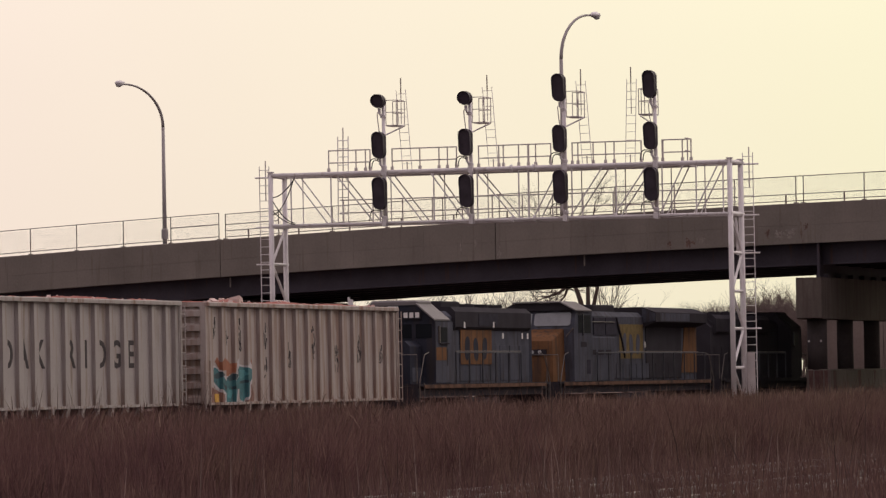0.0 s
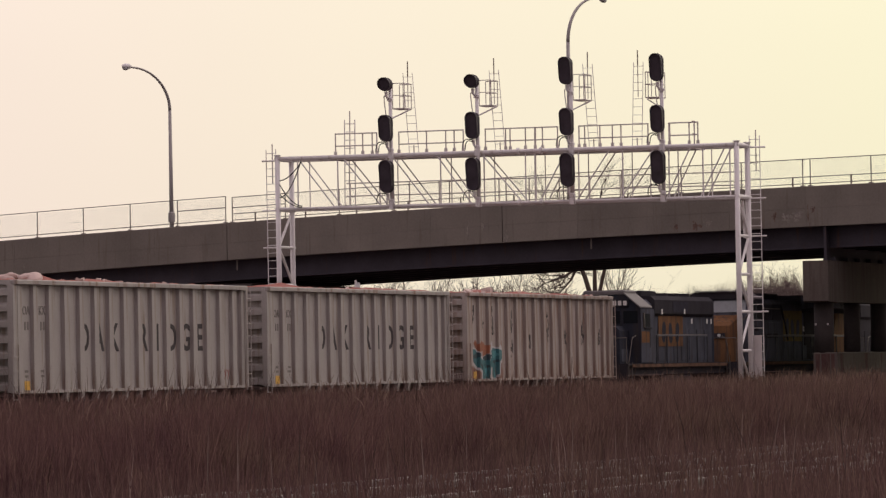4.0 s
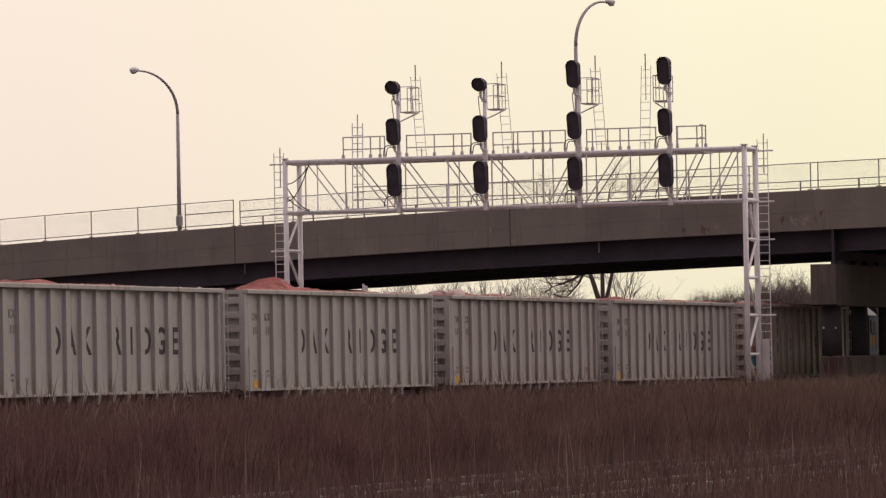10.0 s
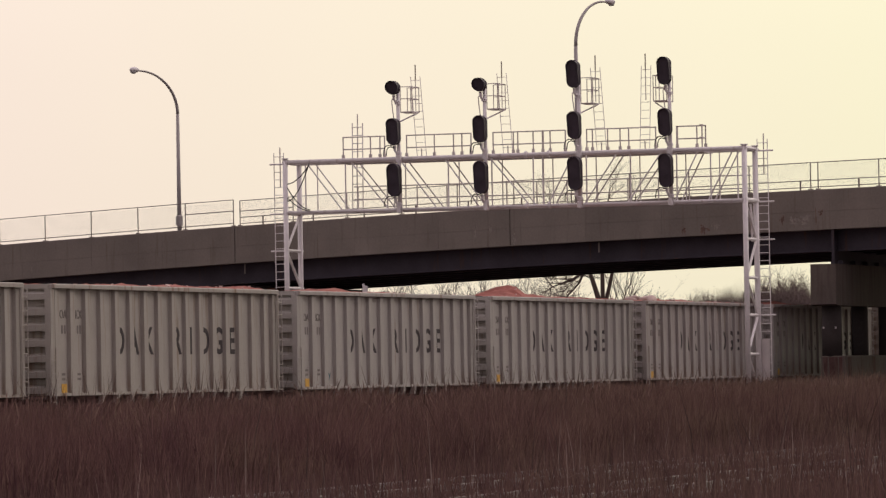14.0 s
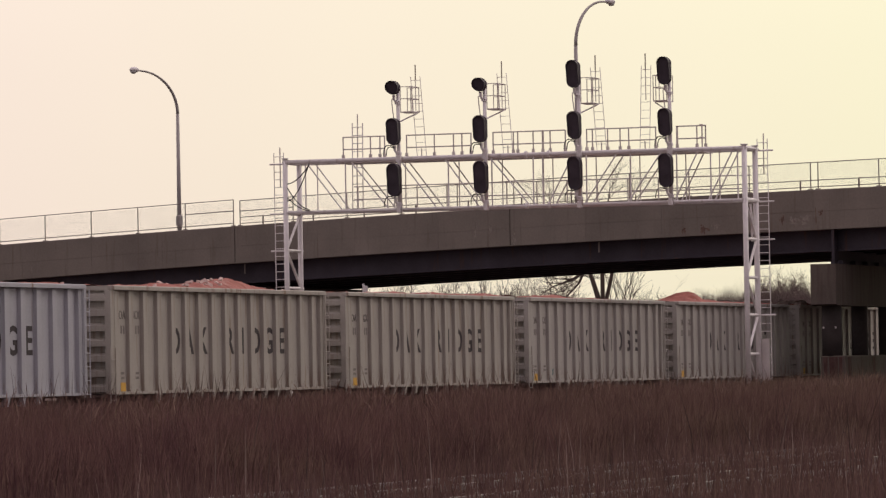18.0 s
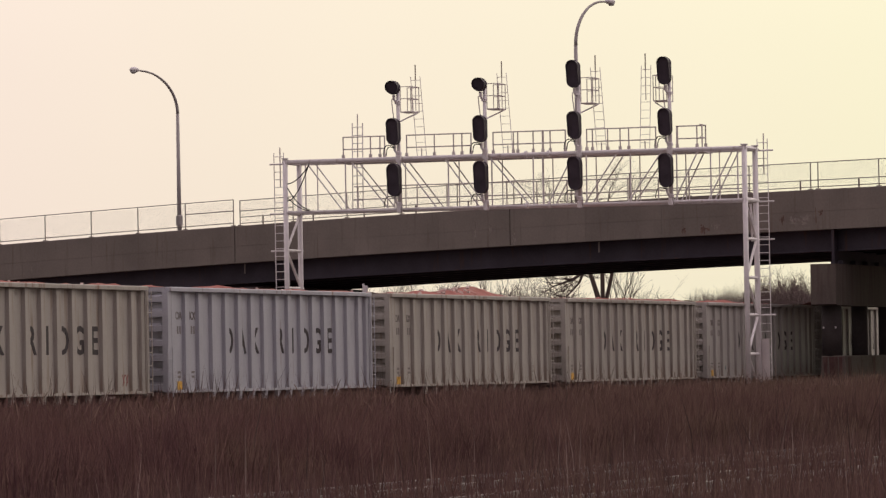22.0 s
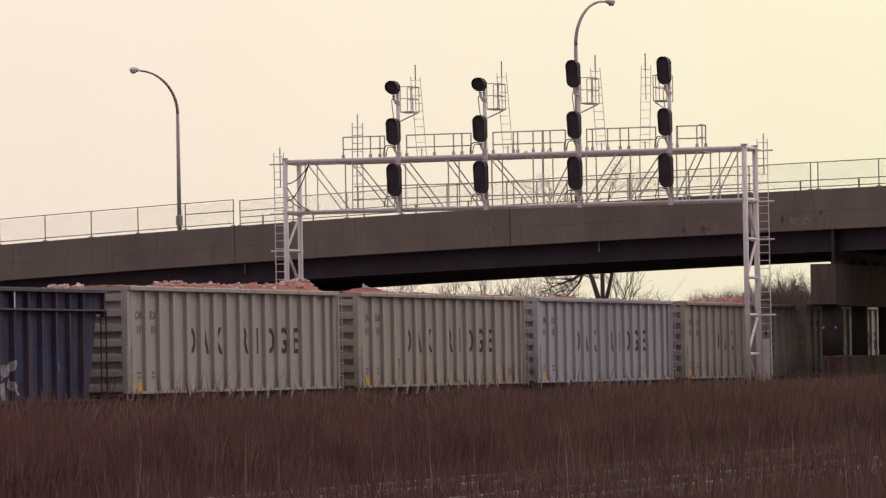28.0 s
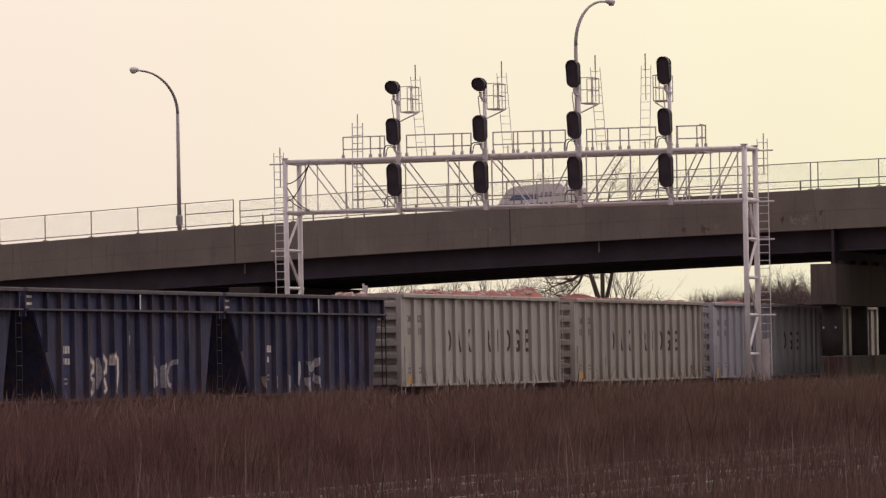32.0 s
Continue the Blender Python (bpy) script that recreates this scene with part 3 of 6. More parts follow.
for y in (8.0, 8.95):
    part("splice_flange", bar(bm_new(), (0, y - 0.05, ZT), (0, y + 0.05, ZT), 0.15, seg=12), M["galv"], gantry)
    part("splice_flange", bar(bm_new(), (0, y - 0.05, ZB), (0, y + 0.05, ZB), 0.13, seg=12), M["galv"], gantry)
# walkway and railings behind the truss
walk_x0, walk_x1 = DEPTH + 0.15, DEPTH + 0.95
part("walkway_grating", box(bm_new(), walk_x0, walk_x1, 1.3, 17.2, ZB - 0.02, ZB + 0.03), M["galv_dark"], gantry)
rail_y0, rail_y1 = 1.59, 17.04
# the top railing comes in sections, open at each mast
RAILING = ((17.09, 15.91, 15.5, 15.3), (14.35, 13.16, 12.34, 11.98, 11.59), (10.65, 9.79, 9.6, 8.95, 8.54, 8.23, 7.59),
           (6.69, 6.45, 5.81, 5.29, 4.93, 3.8), (2.91, 2.09, 1.73))
for section in [[y - 0.06 for y in run] for run in RAILING]:
    for z in (11.28, 10.78):
        part("handrail", bar(bm_new(), (0.85, section[0], z), (0.85, section[-1], z), 0.027), M["galv_dark"], gantry)
    for y in section:
        thick = 0.045 if round(y, 2) in (8.48, 2.85) else 0.028
        part("handrail_post", bar(bm_new(), (0.85, y, ZT - 0.05), (0.85, y, 11.3), thick), M["galv_dark"], gantry)
        part("post_foot", box(bm_new(), 0.80, 0.90, y - 0.055, y + 0.055, ZT - 0.02, ZT + 0.26), M["galv_dark"], gantry)
for i in range(13):
    y = rail_y0 + (rail_y1 - rail_y0) * i / 12
    part("walkway_post", bar(bm_new(), (walk_x1, y, ZB), (walk_x1, y, ZB + 1.08), 0.028), M["galv_dark"], gantry)
for z in (11.28, 10.78):
    part("handrail", bar(bm_new(), (0.85, rail_y0 + 0.08, z), (0.0, rail_y0 + 0.08, z), 0.028), M["galv_dark"], gantry)
part("handrail_post", bar(bm_new(), (0.0, rail_y0, ZT), (0.0, rail_y0, 11.3), 0.028), M["galv_dark"], gantry)
part("top_grating", box(bm_new(), 0.2, DEPTH - 0.1, rail_y0, rail_y1, ZT - 0.12, ZT - 0.08), M["galv_dark"], gantry)
for z in (0.55, 1.08):
    part("handrail", bar(bm_new(), (walk_x1, 0.3, ZB + z), (walk_x1, 17.2, ZB + z), 0.026), M["galv_dark"], gantry)


def ladder(parent, foot, top, width, along, r=0.018, step=0.31, material=None):
    """A ladder part with two rails and rungs. along: direction of its width."""
    material = material or M["galv"]
    foot, top, along = Vector(foot), Vector(top), Vector(along).normalized() * width / 2
    lad = part("ladder", bar(bm_new(), foot - along, top - along, r), material, parent)
    part("ladder_rail", bar(bm_new(), foot + along, top + along, r), material, lad)
    n = int((top - foot).length / step)
    rung = finish(bar(bm_new(), -along, along, r * 0.8, seg=5), "rung", material)
    for i in range(n):
        share("rung", rung, lad, Matrix.Translation(foot.lerp(top, (i + 0.5) / n)))
    return lad


for y, s in ((-0.42, -1), (FAR + 0.47, 1)):
    x0 = DEPTH + 0.15 if s < 0 else 0.6
    ladder(gantry, (x0, y, 0.0), (x0, y + 0.02, ZT + 0.42), 0.42, (0, 1, 0))
    part("fall_arrest_rail", bar(bm_new(), (x0 + 0.05, y - 0.02, ZT - 1.0), (x0 + 0.05, y - 0.02, ZT + 0.64), 0.025), M["galv_dark"], gantry)
    for z in (ZT - 0.05, 8.2, 6.68, 3.65):
        part("ladder_bracket", bar(bm_new(), (x0, y - s * 0.4, z), (x0, y + s * 0.42, z), 0.035), M["galv"], gantry)
part("climb_guard", box(bm_new(), DEPTH + 0.10, DEPTH + 0.12, -0.56, -0.10, -0.3, 2.7), M["galv_dark"], gantry, "flat dull plate over the ladder")
ladder(gantry, (DEPTH + 0.5, 16.90, ZB), (DEPTH + 0.5, 16.86, 11.92), 0.45, (0, 1, 0), 0.022)
part("fall_arrest_rail", bar(bm_new(), (DEPTH + 0.52, 16.88, 10.5), (DEPTH + 0.52, 16.86, 12.29), 0.025), M["galv_dark"], gantry)
for z0, z1 in ((ZT - 0.15, ZT - 0.9), (ZT - 0.1, ZT - 1.6), (ZB + 1.0, ZB + 0.1), (ZB + 0.6, ZB + 0.05)):
    pts = []
    for i in range(9):
        f = i / 8
        pts.append((-0.1, FAR - 0.12 - 0.95 * f, z1 + (z0 - z1) * ((1 - f) ** 1.8 if z0 < 10 else f ** 1.8)))
    part("conduit", tube(bm_new(), pts, 0.022, 6), M["cable"], gantry)
pts = [(DEPTH - 0.4, 0.0, 8.1), (DEPTH - 0.35, -0.05, 7.4), (DEPTH - 0.2, 0.0, 7.0), (DEPTH - 0.15, 0, 6.6)]
part("conduit", tube(bm_new(), pts, 0.05, 6), M["galv"], gantry)


# ---- signal masts on the gantry ----
def signal_head(parent, z, w, h, depth):
    head = bm_new()
    prism(head, oval(w, h, 20), "x", -0.25, -0.08)
    for v in head.verts:
        v.co.z += z
        v.co.y += 0.06
    ob = part("signal_head", head, M["black"], parent, "black signal head with a hooded oval background", smooth=False)
    plate = bm_new()
    prism(plate, oval(w + 0.03, h + 0.03, 20), "x", -0.28, -0.255)
    for v in plate.verts:
        v.co.z += z
        v.co.y += 0.06
    part("background_plate", plate, M["black"], ob)
    # one deep hood around the outline, cut back towards its foot
    out, n = oval(w, h, 24), 24
    bm = bm_new()
    rings = []
    for sc, xx in ((1.0, 0.0), (1.0, 1.0), (0.94, 1.0), (0.94, 0.72)):
        ring = []
        for y, zz in out:
            reach = depth * (0.55 + 0.45 * (zz + h / 2) / h) if zz > -h * 0.3 else depth * 0.5
            ring.append(bm.verts.new((-0.28 - reach * xx, 0.06 + y * sc, z + zz * sc)))
        rings.append(ring)
    for a, b in zip(rings, rings[1:]):
        for i in range(n):
            bm.faces.new((a[i], a[(i + 1) % n], b[(i + 1) % n], b[i]))
    bm.faces.new(rings[3])
    part("hood", bm, M["black"], ob)
    return ob


def cable_loop(parent, y, z, reach, drop):
    """Slack black cable from a head's foot out over the chord."""
    pts = []
    for i in range(13):
        f = i / 12
        pts.append((-0.22, y + reach * math.sin(f * math.pi / 2), z + 0.07 * math.sin(f * math.pi) - drop * f ** 3))
    part("cable", tube(bm_new(), pts, 0.021, 5), M["cable"], parent)


def signal_mast(y, heads, side, label):
    """heads: (height, width, size, lamps) from the top; side: +1 when the ladder stands to the far side of the mast."""
    m = GM @ pose(-0.18, y, 0)
    ob = thing("signal_mast", m, label, "signal mast", "signal masts")
    top = heads[0][0] + (0.35 if heads[0][3] > 1 else -0.05)
    part("pole", bar(bm_new(), (0.0, -0.06, ZB - 0.15), (0.0, -0.06, top), 0.085, 0.072, seg=12), M["galv"], ob, smooth=True)
    for z, w, h, lamps in heads:
        signal_head(ob, z, w, h, 0.30)
        foot = z - h / 2
        part("head_neck", bar(bm_new(), (-0.16, 0.06, foot - 0.02), (-0.16, 0.05, foot - 0.24), 0.07, 0.055, seg=10), M["galv"], ob)
        part("head_bracket", tube(bm_new(), [(-0.16, 0.05, foot - 0.18), (-0.14, 0.03, foot - 0.27), (0, -0.05, foot - 0.30)], 0.05, 8), M["galv"], ob)
        part("junction_box", chamfer_box(bm_new(), -0.1, 0.1, -0.16, 0.06, foot - 0.40, foot - 0.26, 0.03), M["galv"], ob)
        if z < 12:
            cable_loop(ob, 0.08, foot - 0.05, 0.44, 0.36)
            if z > 10:
                cable_loop(ob, 0.06, foot - 0.12, 0.34, 0.30)
    for z in (ZB, ZT):
        part("clamp", chamfer_box(bm_new(), -0.09, 0.2, -0.13, 0.06, z - 0.13, z + 0.13, 0.02), M["galv"], ob)
    hz = heads[0][0] - heads[0][2] / 2
    pts = [(-0.1, 0.06, hz - 0.1), (-0.14, 0.16, hz - 0.22), (-0.12, 0.15, hz - 0.5), (-0.1, 0.10, heads[1][0] + heads[1][2] / 2)]
    part("cable", tube(bm_new(), pts, 0.022, 5), M["galv_dark"], ob)
    # service platform with its cage and ladder
    s = -side
    ya, yb = s * 0.1, s * (0.6 if s < 0 else 0.66)
    zp = 12.18 if heads[0][3] < 2 else 12.28
    part("platform", box(bm_new(), 0.2, 1.1, min(ya, yb), max(ya, yb), zp - 0.015, zp + 0.01), M["galv_dark"], ob)
    part("platform_brace", bar(bm_new(), (0.1, s * 0.05, zp - 0.4), (0.6, s * 0.7, zp - 0.03), 0.03), M["galv"], ob)
    for z in (0.02, 0.55, 1.04):
        part("cage_rail", tube(bm_new(), [(0.2, ya, zp + z), (0.2, yb, zp + z), (1.1, yb, zp + z), (1.1, ya, zp + z)], 0.018, 5), M["galv_dark"], ob)
    for x, yy in ((0.2, ya), (0.2, s * 0.55), (0.2, yb), (1.1, yb), (1.1, ya)):
        part("cage_post", bar(bm_new(), (x, yy, zp), (x, yy, zp + 1.04), 0.019, seg=5), M["galv_dark"], ob)
    yl = s * (0.46 if s < 0 else 1.22)
    ladder(ob, (1.35, yl + s * 0.16, ZT - 0.1), (1.15, yl - s * 0.02, zp + 1.5), 0.40, (0, 1, 0), 0.014)
    part("fall_arrest_rail", bar(bm_new(), (1.1, yl, zp + 0.1), (1.1, yl, zp + 1.85), 0.018), M["galv_dark"], ob)
    part("rail_tip", bar(bm_new(), (1.1, yl, zp + 1.35), (1.1, yl, zp + 1.98), 0.025), M["fence"], ob)
    part("fall_arrest_rail", bar(bm_new(), (1.35, yl + s * 0.14, ZT - 0.05), (1.33, yl + s * 0.14, ZT + 0.45), 0.024), M["galv_dark"], ob)
    return ob


small = [(13.17, 0.54, 0.54, 1), (11.38, 0.50, 1.08, 3), (9.42, 0.52, 1.32, 3)]
large = [(13.46, 0.50, 1.10, 3), (11.40, 0.50, 1.10, 3), (9.47, 0.52, 1.34, 3)]
signal_mast(14.35, small, 1, "grey signal mast with round upper head and two oval heads")
signal_mast(10.66, small, 1, "grey signal mast with round upper head and two oval heads")
signal_mast(6.70, large, 1, "grey signal mast with three tall black oval heads")
signal_mast(2.92, large, -1, "grey signal mast with three tall black oval heads")


# ---- trees ----
def grow(rng, bm, twigs, p, way, length, r, level, spread):
    segs = 3 if level > 1 else 2
    for i in range(segs):
        jig = Vector((rng.uniform(-1, 1), rng.uniform(-1, 1), rng.uniform(-0.4, 0.8))) * 0.16
        way = (way + jig).normalized()
        q = p + way * length / segs
        r2 = r * 0.82
        bar(bm if r > 0.05 else twigs, p, q, r, r2, seg=6 if r > 0.08 else 3, caps=False)
        if level > 0 and (i > 0 or level < 3):
            for k in range(2 if level > 1 else 3):
                side = Vector((rng.uniform(-1, 1), rng.uniform(-1, 1), rng.uniform(-0.25, 0.7))).normalized()
                grow(rng, bm, twigs, q, (way * (1 - spread) + side * spread).normalized(), length * rng.uniform(0.5, 0.72), r2 * rng.uniform(0.45, 0.65), level - 1, spread)
        p, r = q, r2


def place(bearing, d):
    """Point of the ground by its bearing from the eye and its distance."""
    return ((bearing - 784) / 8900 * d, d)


def tree(bearing, d, stems, height, seed, label, levels=4, r=0.28, spread=0.6):
    rng = random.Random(seed)
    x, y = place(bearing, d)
    ob = thing("bare_tree", pose(x, y, -0.6), label, "tree", "bare trees")
    trunk, twigs = bm_new(), bm_new()
    for lean in stems:
        way = Vector((lean, rng.uniform(-0.1, 0.1), 1)).normalized()
        base = Vector((lean * 1.0, 0, 0))
        top = base + way * height * 0.42
        mid = base.lerp(top, 0.5) + Vector((rng.uniform(-0.15, 0.15), 0, 0))
        bar(trunk, base, mid, r * 1.25, r * 1.05, seg=8, caps=False)
        bar(trunk, mid, top, r * 1.05, r * 0.85, seg=8, caps=False)
        for k in range(4):
            side = Vector((rng.uniform(-1, 1), rng.uniform(-1, 1), rng.uniform(0.1, 0.9))).normalized()
            st = base.lerp(top, rng.uniform(0.6, 1.0)) if k else top
            grow(rng, trunk, twigs, st, (way * 0.5 + side * 0.55).normalized(), height * rng.uniform(0.2, 0.3), r * 0.5, levels - 1, spread)
    part("trunk", trunk, M["bark"], ob, smooth=True)
    part("crown", twigs, M["twig"], ob, kind="stuff")
    return ob


def forked_tree(bearing, d, seed):
    """Large tree: a short bole that forks into three stems, one low limb, and a fine crown."""
    rng = random.Random(seed)
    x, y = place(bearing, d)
    ob = thing("bare_tree", pose(x, y, -0.6), "large bare tree with three dark stems behind the overpass", "tree", "bare trees")
    trunk, twigs = bm_new(), bm_new()
    fork = Vector((0, 0, 5.4))
    bar(trunk, (0.1, 0, 0), fork, 0.30, 0.26, seg=10, caps=False)
    for ends, r in ((((-0.55, 0.2, 7.3), (-1.1, 0.3, 8.8), (-2.0, 0.2, 10.3)), 0.165), (((0.0, -0.2, 7.6), (-0.05, -0.3, 8.9), (0.25, -0.2, 10.8)), 0.145),
                    (((0.40, 0.3, 6.9), (0.8, 0.4, 8.7), (1.6, 0.3, 10.4)), 0.14)):
        p = fork
        for i, e in enumerate(ends):
            q = Vector(e)
            bar(trunk, p, q, r * (1 - 0.18 * i), r * (0.82 - 0.18 * i), seg=8, caps=False)
            if i:
                for k in range(5):
                    side = Vector((rng.uniform(-1, 1), rng.uniform(-1, 1), rng.uniform(0.0, 0.9))).normalized()
                    grow(rng, trunk, twigs, p.lerp(q, rng.uniform(0.3, 1)), (Vector((0, 0, 0.45)) + side * 0.75).normalized(), rng.uniform(0.9, 1.4), r * 0.4, 3, 0.65)
            p = q
        grow(rng, trunk, twigs, p, Vector((ends[2][0] * 0.2, 0, 1)).normalized(), 1.9, r * 0.5, 4, 0.6)
    limb = [Vector(v) for v in ((-0.75, 0.2, 8.0), (-1.2, 0.1, 7.75), (-1.7, -0.1, 7.4), (-2.3, -0.1, 7.2), (-2.9, 0.1, 7.0))]
    for i in range(4):
        bar(trunk, limb[i], limb[i + 1], 0.13 - 0.025 * i, 0.105 - 0.025 * i, seg=6, caps=False)
        for k in range(2):
            side = Vector((rng.uniform(-1, 0.3), rng.uniform(-1, 1), rng.uniform(-0.6, 0.5))).normalized()
            grow(rng, trunk, twigs, limb[i + 1], side, rng.uniform(0.8, 1.3), 0.05, 2, 0.6)
    bough = [Vector(v) for v in ((-1.1, 0.1, 7.8), (-1.35, 0.1, 7.2), (-1.7, 0.0, 6.8), (-2.1, 0.0, 6.4))]
    for i in range(3):
        bar(trunk, bough[i], bough[i + 1], 0.09 - 0.02 * i, 0.07 - 0.02 * i, seg=6, caps=False)
        grow(rng, trunk, twigs, bough[i + 1], Vector((-1, rng.uniform(-1, 1), rng.uniform(-0.3, 0.6))).normalized(), 0.9, 0.04, 2, 0.6)
    for k in range(5):
        way = Vector((rng.uniform(-0.15, 0.35), rng.uniform(-0.3, 0.3), 1)).normalized()
        grow(rng, trunk, twigs, Vector((0.6 + 0.28 * k, 0.5, 5.0)), way, rng.uniform(1.8, 2.6), 0.045, 2, 0.4)
    part("trunk", trunk, M["bark"], ob, smooth=True)
    part("crown", twigs, M["twig"], ob, kind="stuff")


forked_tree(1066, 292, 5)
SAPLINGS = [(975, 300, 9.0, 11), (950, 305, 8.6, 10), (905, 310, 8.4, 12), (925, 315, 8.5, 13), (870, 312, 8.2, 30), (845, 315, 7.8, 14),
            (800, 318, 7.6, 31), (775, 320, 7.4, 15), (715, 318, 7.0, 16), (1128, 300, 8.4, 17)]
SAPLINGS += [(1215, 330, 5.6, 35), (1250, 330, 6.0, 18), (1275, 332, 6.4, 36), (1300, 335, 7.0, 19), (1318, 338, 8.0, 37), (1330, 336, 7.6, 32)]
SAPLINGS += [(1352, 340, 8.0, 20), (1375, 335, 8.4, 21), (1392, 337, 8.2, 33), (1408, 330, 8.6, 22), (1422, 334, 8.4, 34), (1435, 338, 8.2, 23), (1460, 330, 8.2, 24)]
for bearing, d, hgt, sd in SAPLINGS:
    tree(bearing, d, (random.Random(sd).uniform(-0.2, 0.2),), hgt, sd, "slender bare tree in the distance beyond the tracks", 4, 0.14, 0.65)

def brush(bm, rng, p, h, stem, count, length, level):
    """A thin upright stem whose upper part carries many fine twigs."""
    lean = Vector((rng.uniform(-0.22, 0.22), rng.uniform(-0.15, 0.15), 1)).normalized()
    q = p + lean * h * 0.82
    bar(bm, p, q, stem, stem * 0.45, seg=3, caps=False)
    for k in range(count):
        side = Vector((rng.uniform(-1, 1), rng.uniform(-1, 1), rng.uniform(0.1, 1.0))).normalized()
        way = (lean * rng.uniform(0.2, 0.8) + side * 0.6).normalized()
        grow(rng, bm, bm, p.lerp(q, rng.uniform(0.5, 1) ** 0.7), way, h * length * rng.uniform(0.6, 1.3), stem * 0.42, level, 0.6)


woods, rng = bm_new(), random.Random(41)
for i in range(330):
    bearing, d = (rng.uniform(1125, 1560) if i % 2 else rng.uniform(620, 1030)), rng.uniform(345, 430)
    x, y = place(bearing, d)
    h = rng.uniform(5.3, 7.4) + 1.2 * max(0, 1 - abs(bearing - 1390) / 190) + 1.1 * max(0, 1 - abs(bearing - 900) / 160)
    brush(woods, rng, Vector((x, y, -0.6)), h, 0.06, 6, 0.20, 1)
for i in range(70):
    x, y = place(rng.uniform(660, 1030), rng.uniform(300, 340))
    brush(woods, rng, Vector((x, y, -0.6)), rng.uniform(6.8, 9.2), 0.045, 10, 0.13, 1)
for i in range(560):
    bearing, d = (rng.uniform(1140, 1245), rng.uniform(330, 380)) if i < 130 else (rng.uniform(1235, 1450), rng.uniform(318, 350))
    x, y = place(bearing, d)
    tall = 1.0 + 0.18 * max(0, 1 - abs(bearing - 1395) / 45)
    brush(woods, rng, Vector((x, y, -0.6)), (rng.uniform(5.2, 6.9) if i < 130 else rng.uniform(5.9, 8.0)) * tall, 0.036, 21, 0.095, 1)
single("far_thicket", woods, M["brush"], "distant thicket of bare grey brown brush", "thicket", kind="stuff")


# ---- grass ----
def blades(name, count, where, height, width, lean, material, label, seed, foot=None):
    rs = np.random.RandomState(seed)
    xy = where(rs, count)
    n = len(xy)
    h = height(rs, xy)
    a = rs.uniform(0, 2 * np.pi, n)
    wx, wy = np.cos(a) * width * rs.uniform(0.6, 1.4, n), np.sin(a) * width * 0.3
    lx, ly = (rs.normal(0.05, 1.0, n)) * lean * h, rs.normal(0, 1.0, n) * lean * h
    z0 = np.full(n, -0.57) if foot is None else foot(rs, xy)
    base = np.stack([xy[:, 0], xy[:, 1], z0], 1)
    side = np.stack([wx, wy, np.zeros(n)], 1)
    mid = base + np.stack([lx * 0.35, ly * 0.35, h * 0.55], 1)
    tip = base + np.stack([lx, ly, h], 1)
    v = np.stack([base - side, base + side, mid + side * 0.9, mid - side * 0.9, tip], 1).reshape(-1, 3)
    me = bpy.data.meshes.new(name)
    me.vertices.add(n * 5)
    me.vertices.foreach_set("co", v.astype(np.float32).ravel())
    idx = np.arange(n)[:, None] * 5 + np.array([[0, 1, 2, 3, 3, 2, 4]])
    me.loops.add(n * 7)
    me.loops.foreach_set("vertex_index", idx.astype(np.int32).ravel())
    me.polygons.add(n * 2)
    start = (np.arange(n)[:, None] * 7 + np.array([[0, 4]])).ravel()
    me.polygons.foreach_set("loop_start", start.astype(np.int32))
    me.update(calc_edges=True)
    me.materials.append(material)
    return tagged(new(name, me), label, "grass", kind="stuff")


def field(d0, d1, n0, n1, spread=1.12):
    """Points of the meadow between two distances along the view and two distances across the tracks."""
    def sample(rs, count):
        d = np.sqrt(rs.uniform(d0 ** 2, d1 ** 2, count))
        k = rs.uniform(-0.0881, 0.0881, count) * spread
        x = k * d
        n = x * NOR.x + d * NOR.y
        keep = (n > n0) & (n < n1)
        return np.stack([x, d], 1)[keep]
    return sample


def wave(xy, s):
    return 0.5 + 0.25 * np.sin(xy[:, 0] * 0.9 * s + 1.3 * np.sin(xy[:, 1] * 0.21 * s)) + 0.25 * np.sin(xy[:, 1] * 0.5 * s + xy[:, 0] * 0.33 * s)


blades("meadow_grass", 520000, field(62, 235, -50.3, -24.6), lambda rs, p: 1.22 + 0.62 * wave(p, 1.7) * rs.uniform(0.5, 1.2, len(p)), 0.0075, 0.17, M["grass"], "tall dry red-brown meadow grass", 3)
blades("track_grass", 75000, field(40, 130, -24.6, -8), lambda rs, p: rs.uniform(0.4, 1.15, len(p)), 0.008, 0.14, M["grass_near"], "thin dry brown grass growing through tracks", 4)
blades("straw_stalks", 1300, field(60, 200, -48, -14), lambda rs, p: rs.uniform(0.8, 1.7, len(p)), 0.007, 0.10, M["straw"], "pale straw stalks among dry grass", 5)
blades("wispy_grass", 90000, field(75, 235, -50.0, -25.5), lambda rs, p: 1.12 + 0.75 * wave(p, 2.3) * rs.uniform(0.5, 1.25, len(p)), 0.011, 0.26, M["grass_red"], "wispy leaning seed heads of dry reddish grass", 8)
# feathery heads along the far fringe of the meadow and scattered through it
blades("grass_plumes", 60000, field(85, 235, -50.2, -33.0), lambda rs, p: rs.uniform(0.15, 0.40, len(p)), 0.010, 0.45, M["grass_head"], "soft feathery seed plumes of dry grass", 9,
       foot=lambda rs, p: 0.34 + 0.72 * wave(p, 1.9) * rs.uniform(0.4, 1.2, len(p)))
blades("weed_stems", 420, field(60, 200, -49, -12), lambda rs, p: rs.uniform(1.1, 2.35, len(p)), 0.009, 0.17, M["weed"], "dark dry weed stems above the grass", 6)


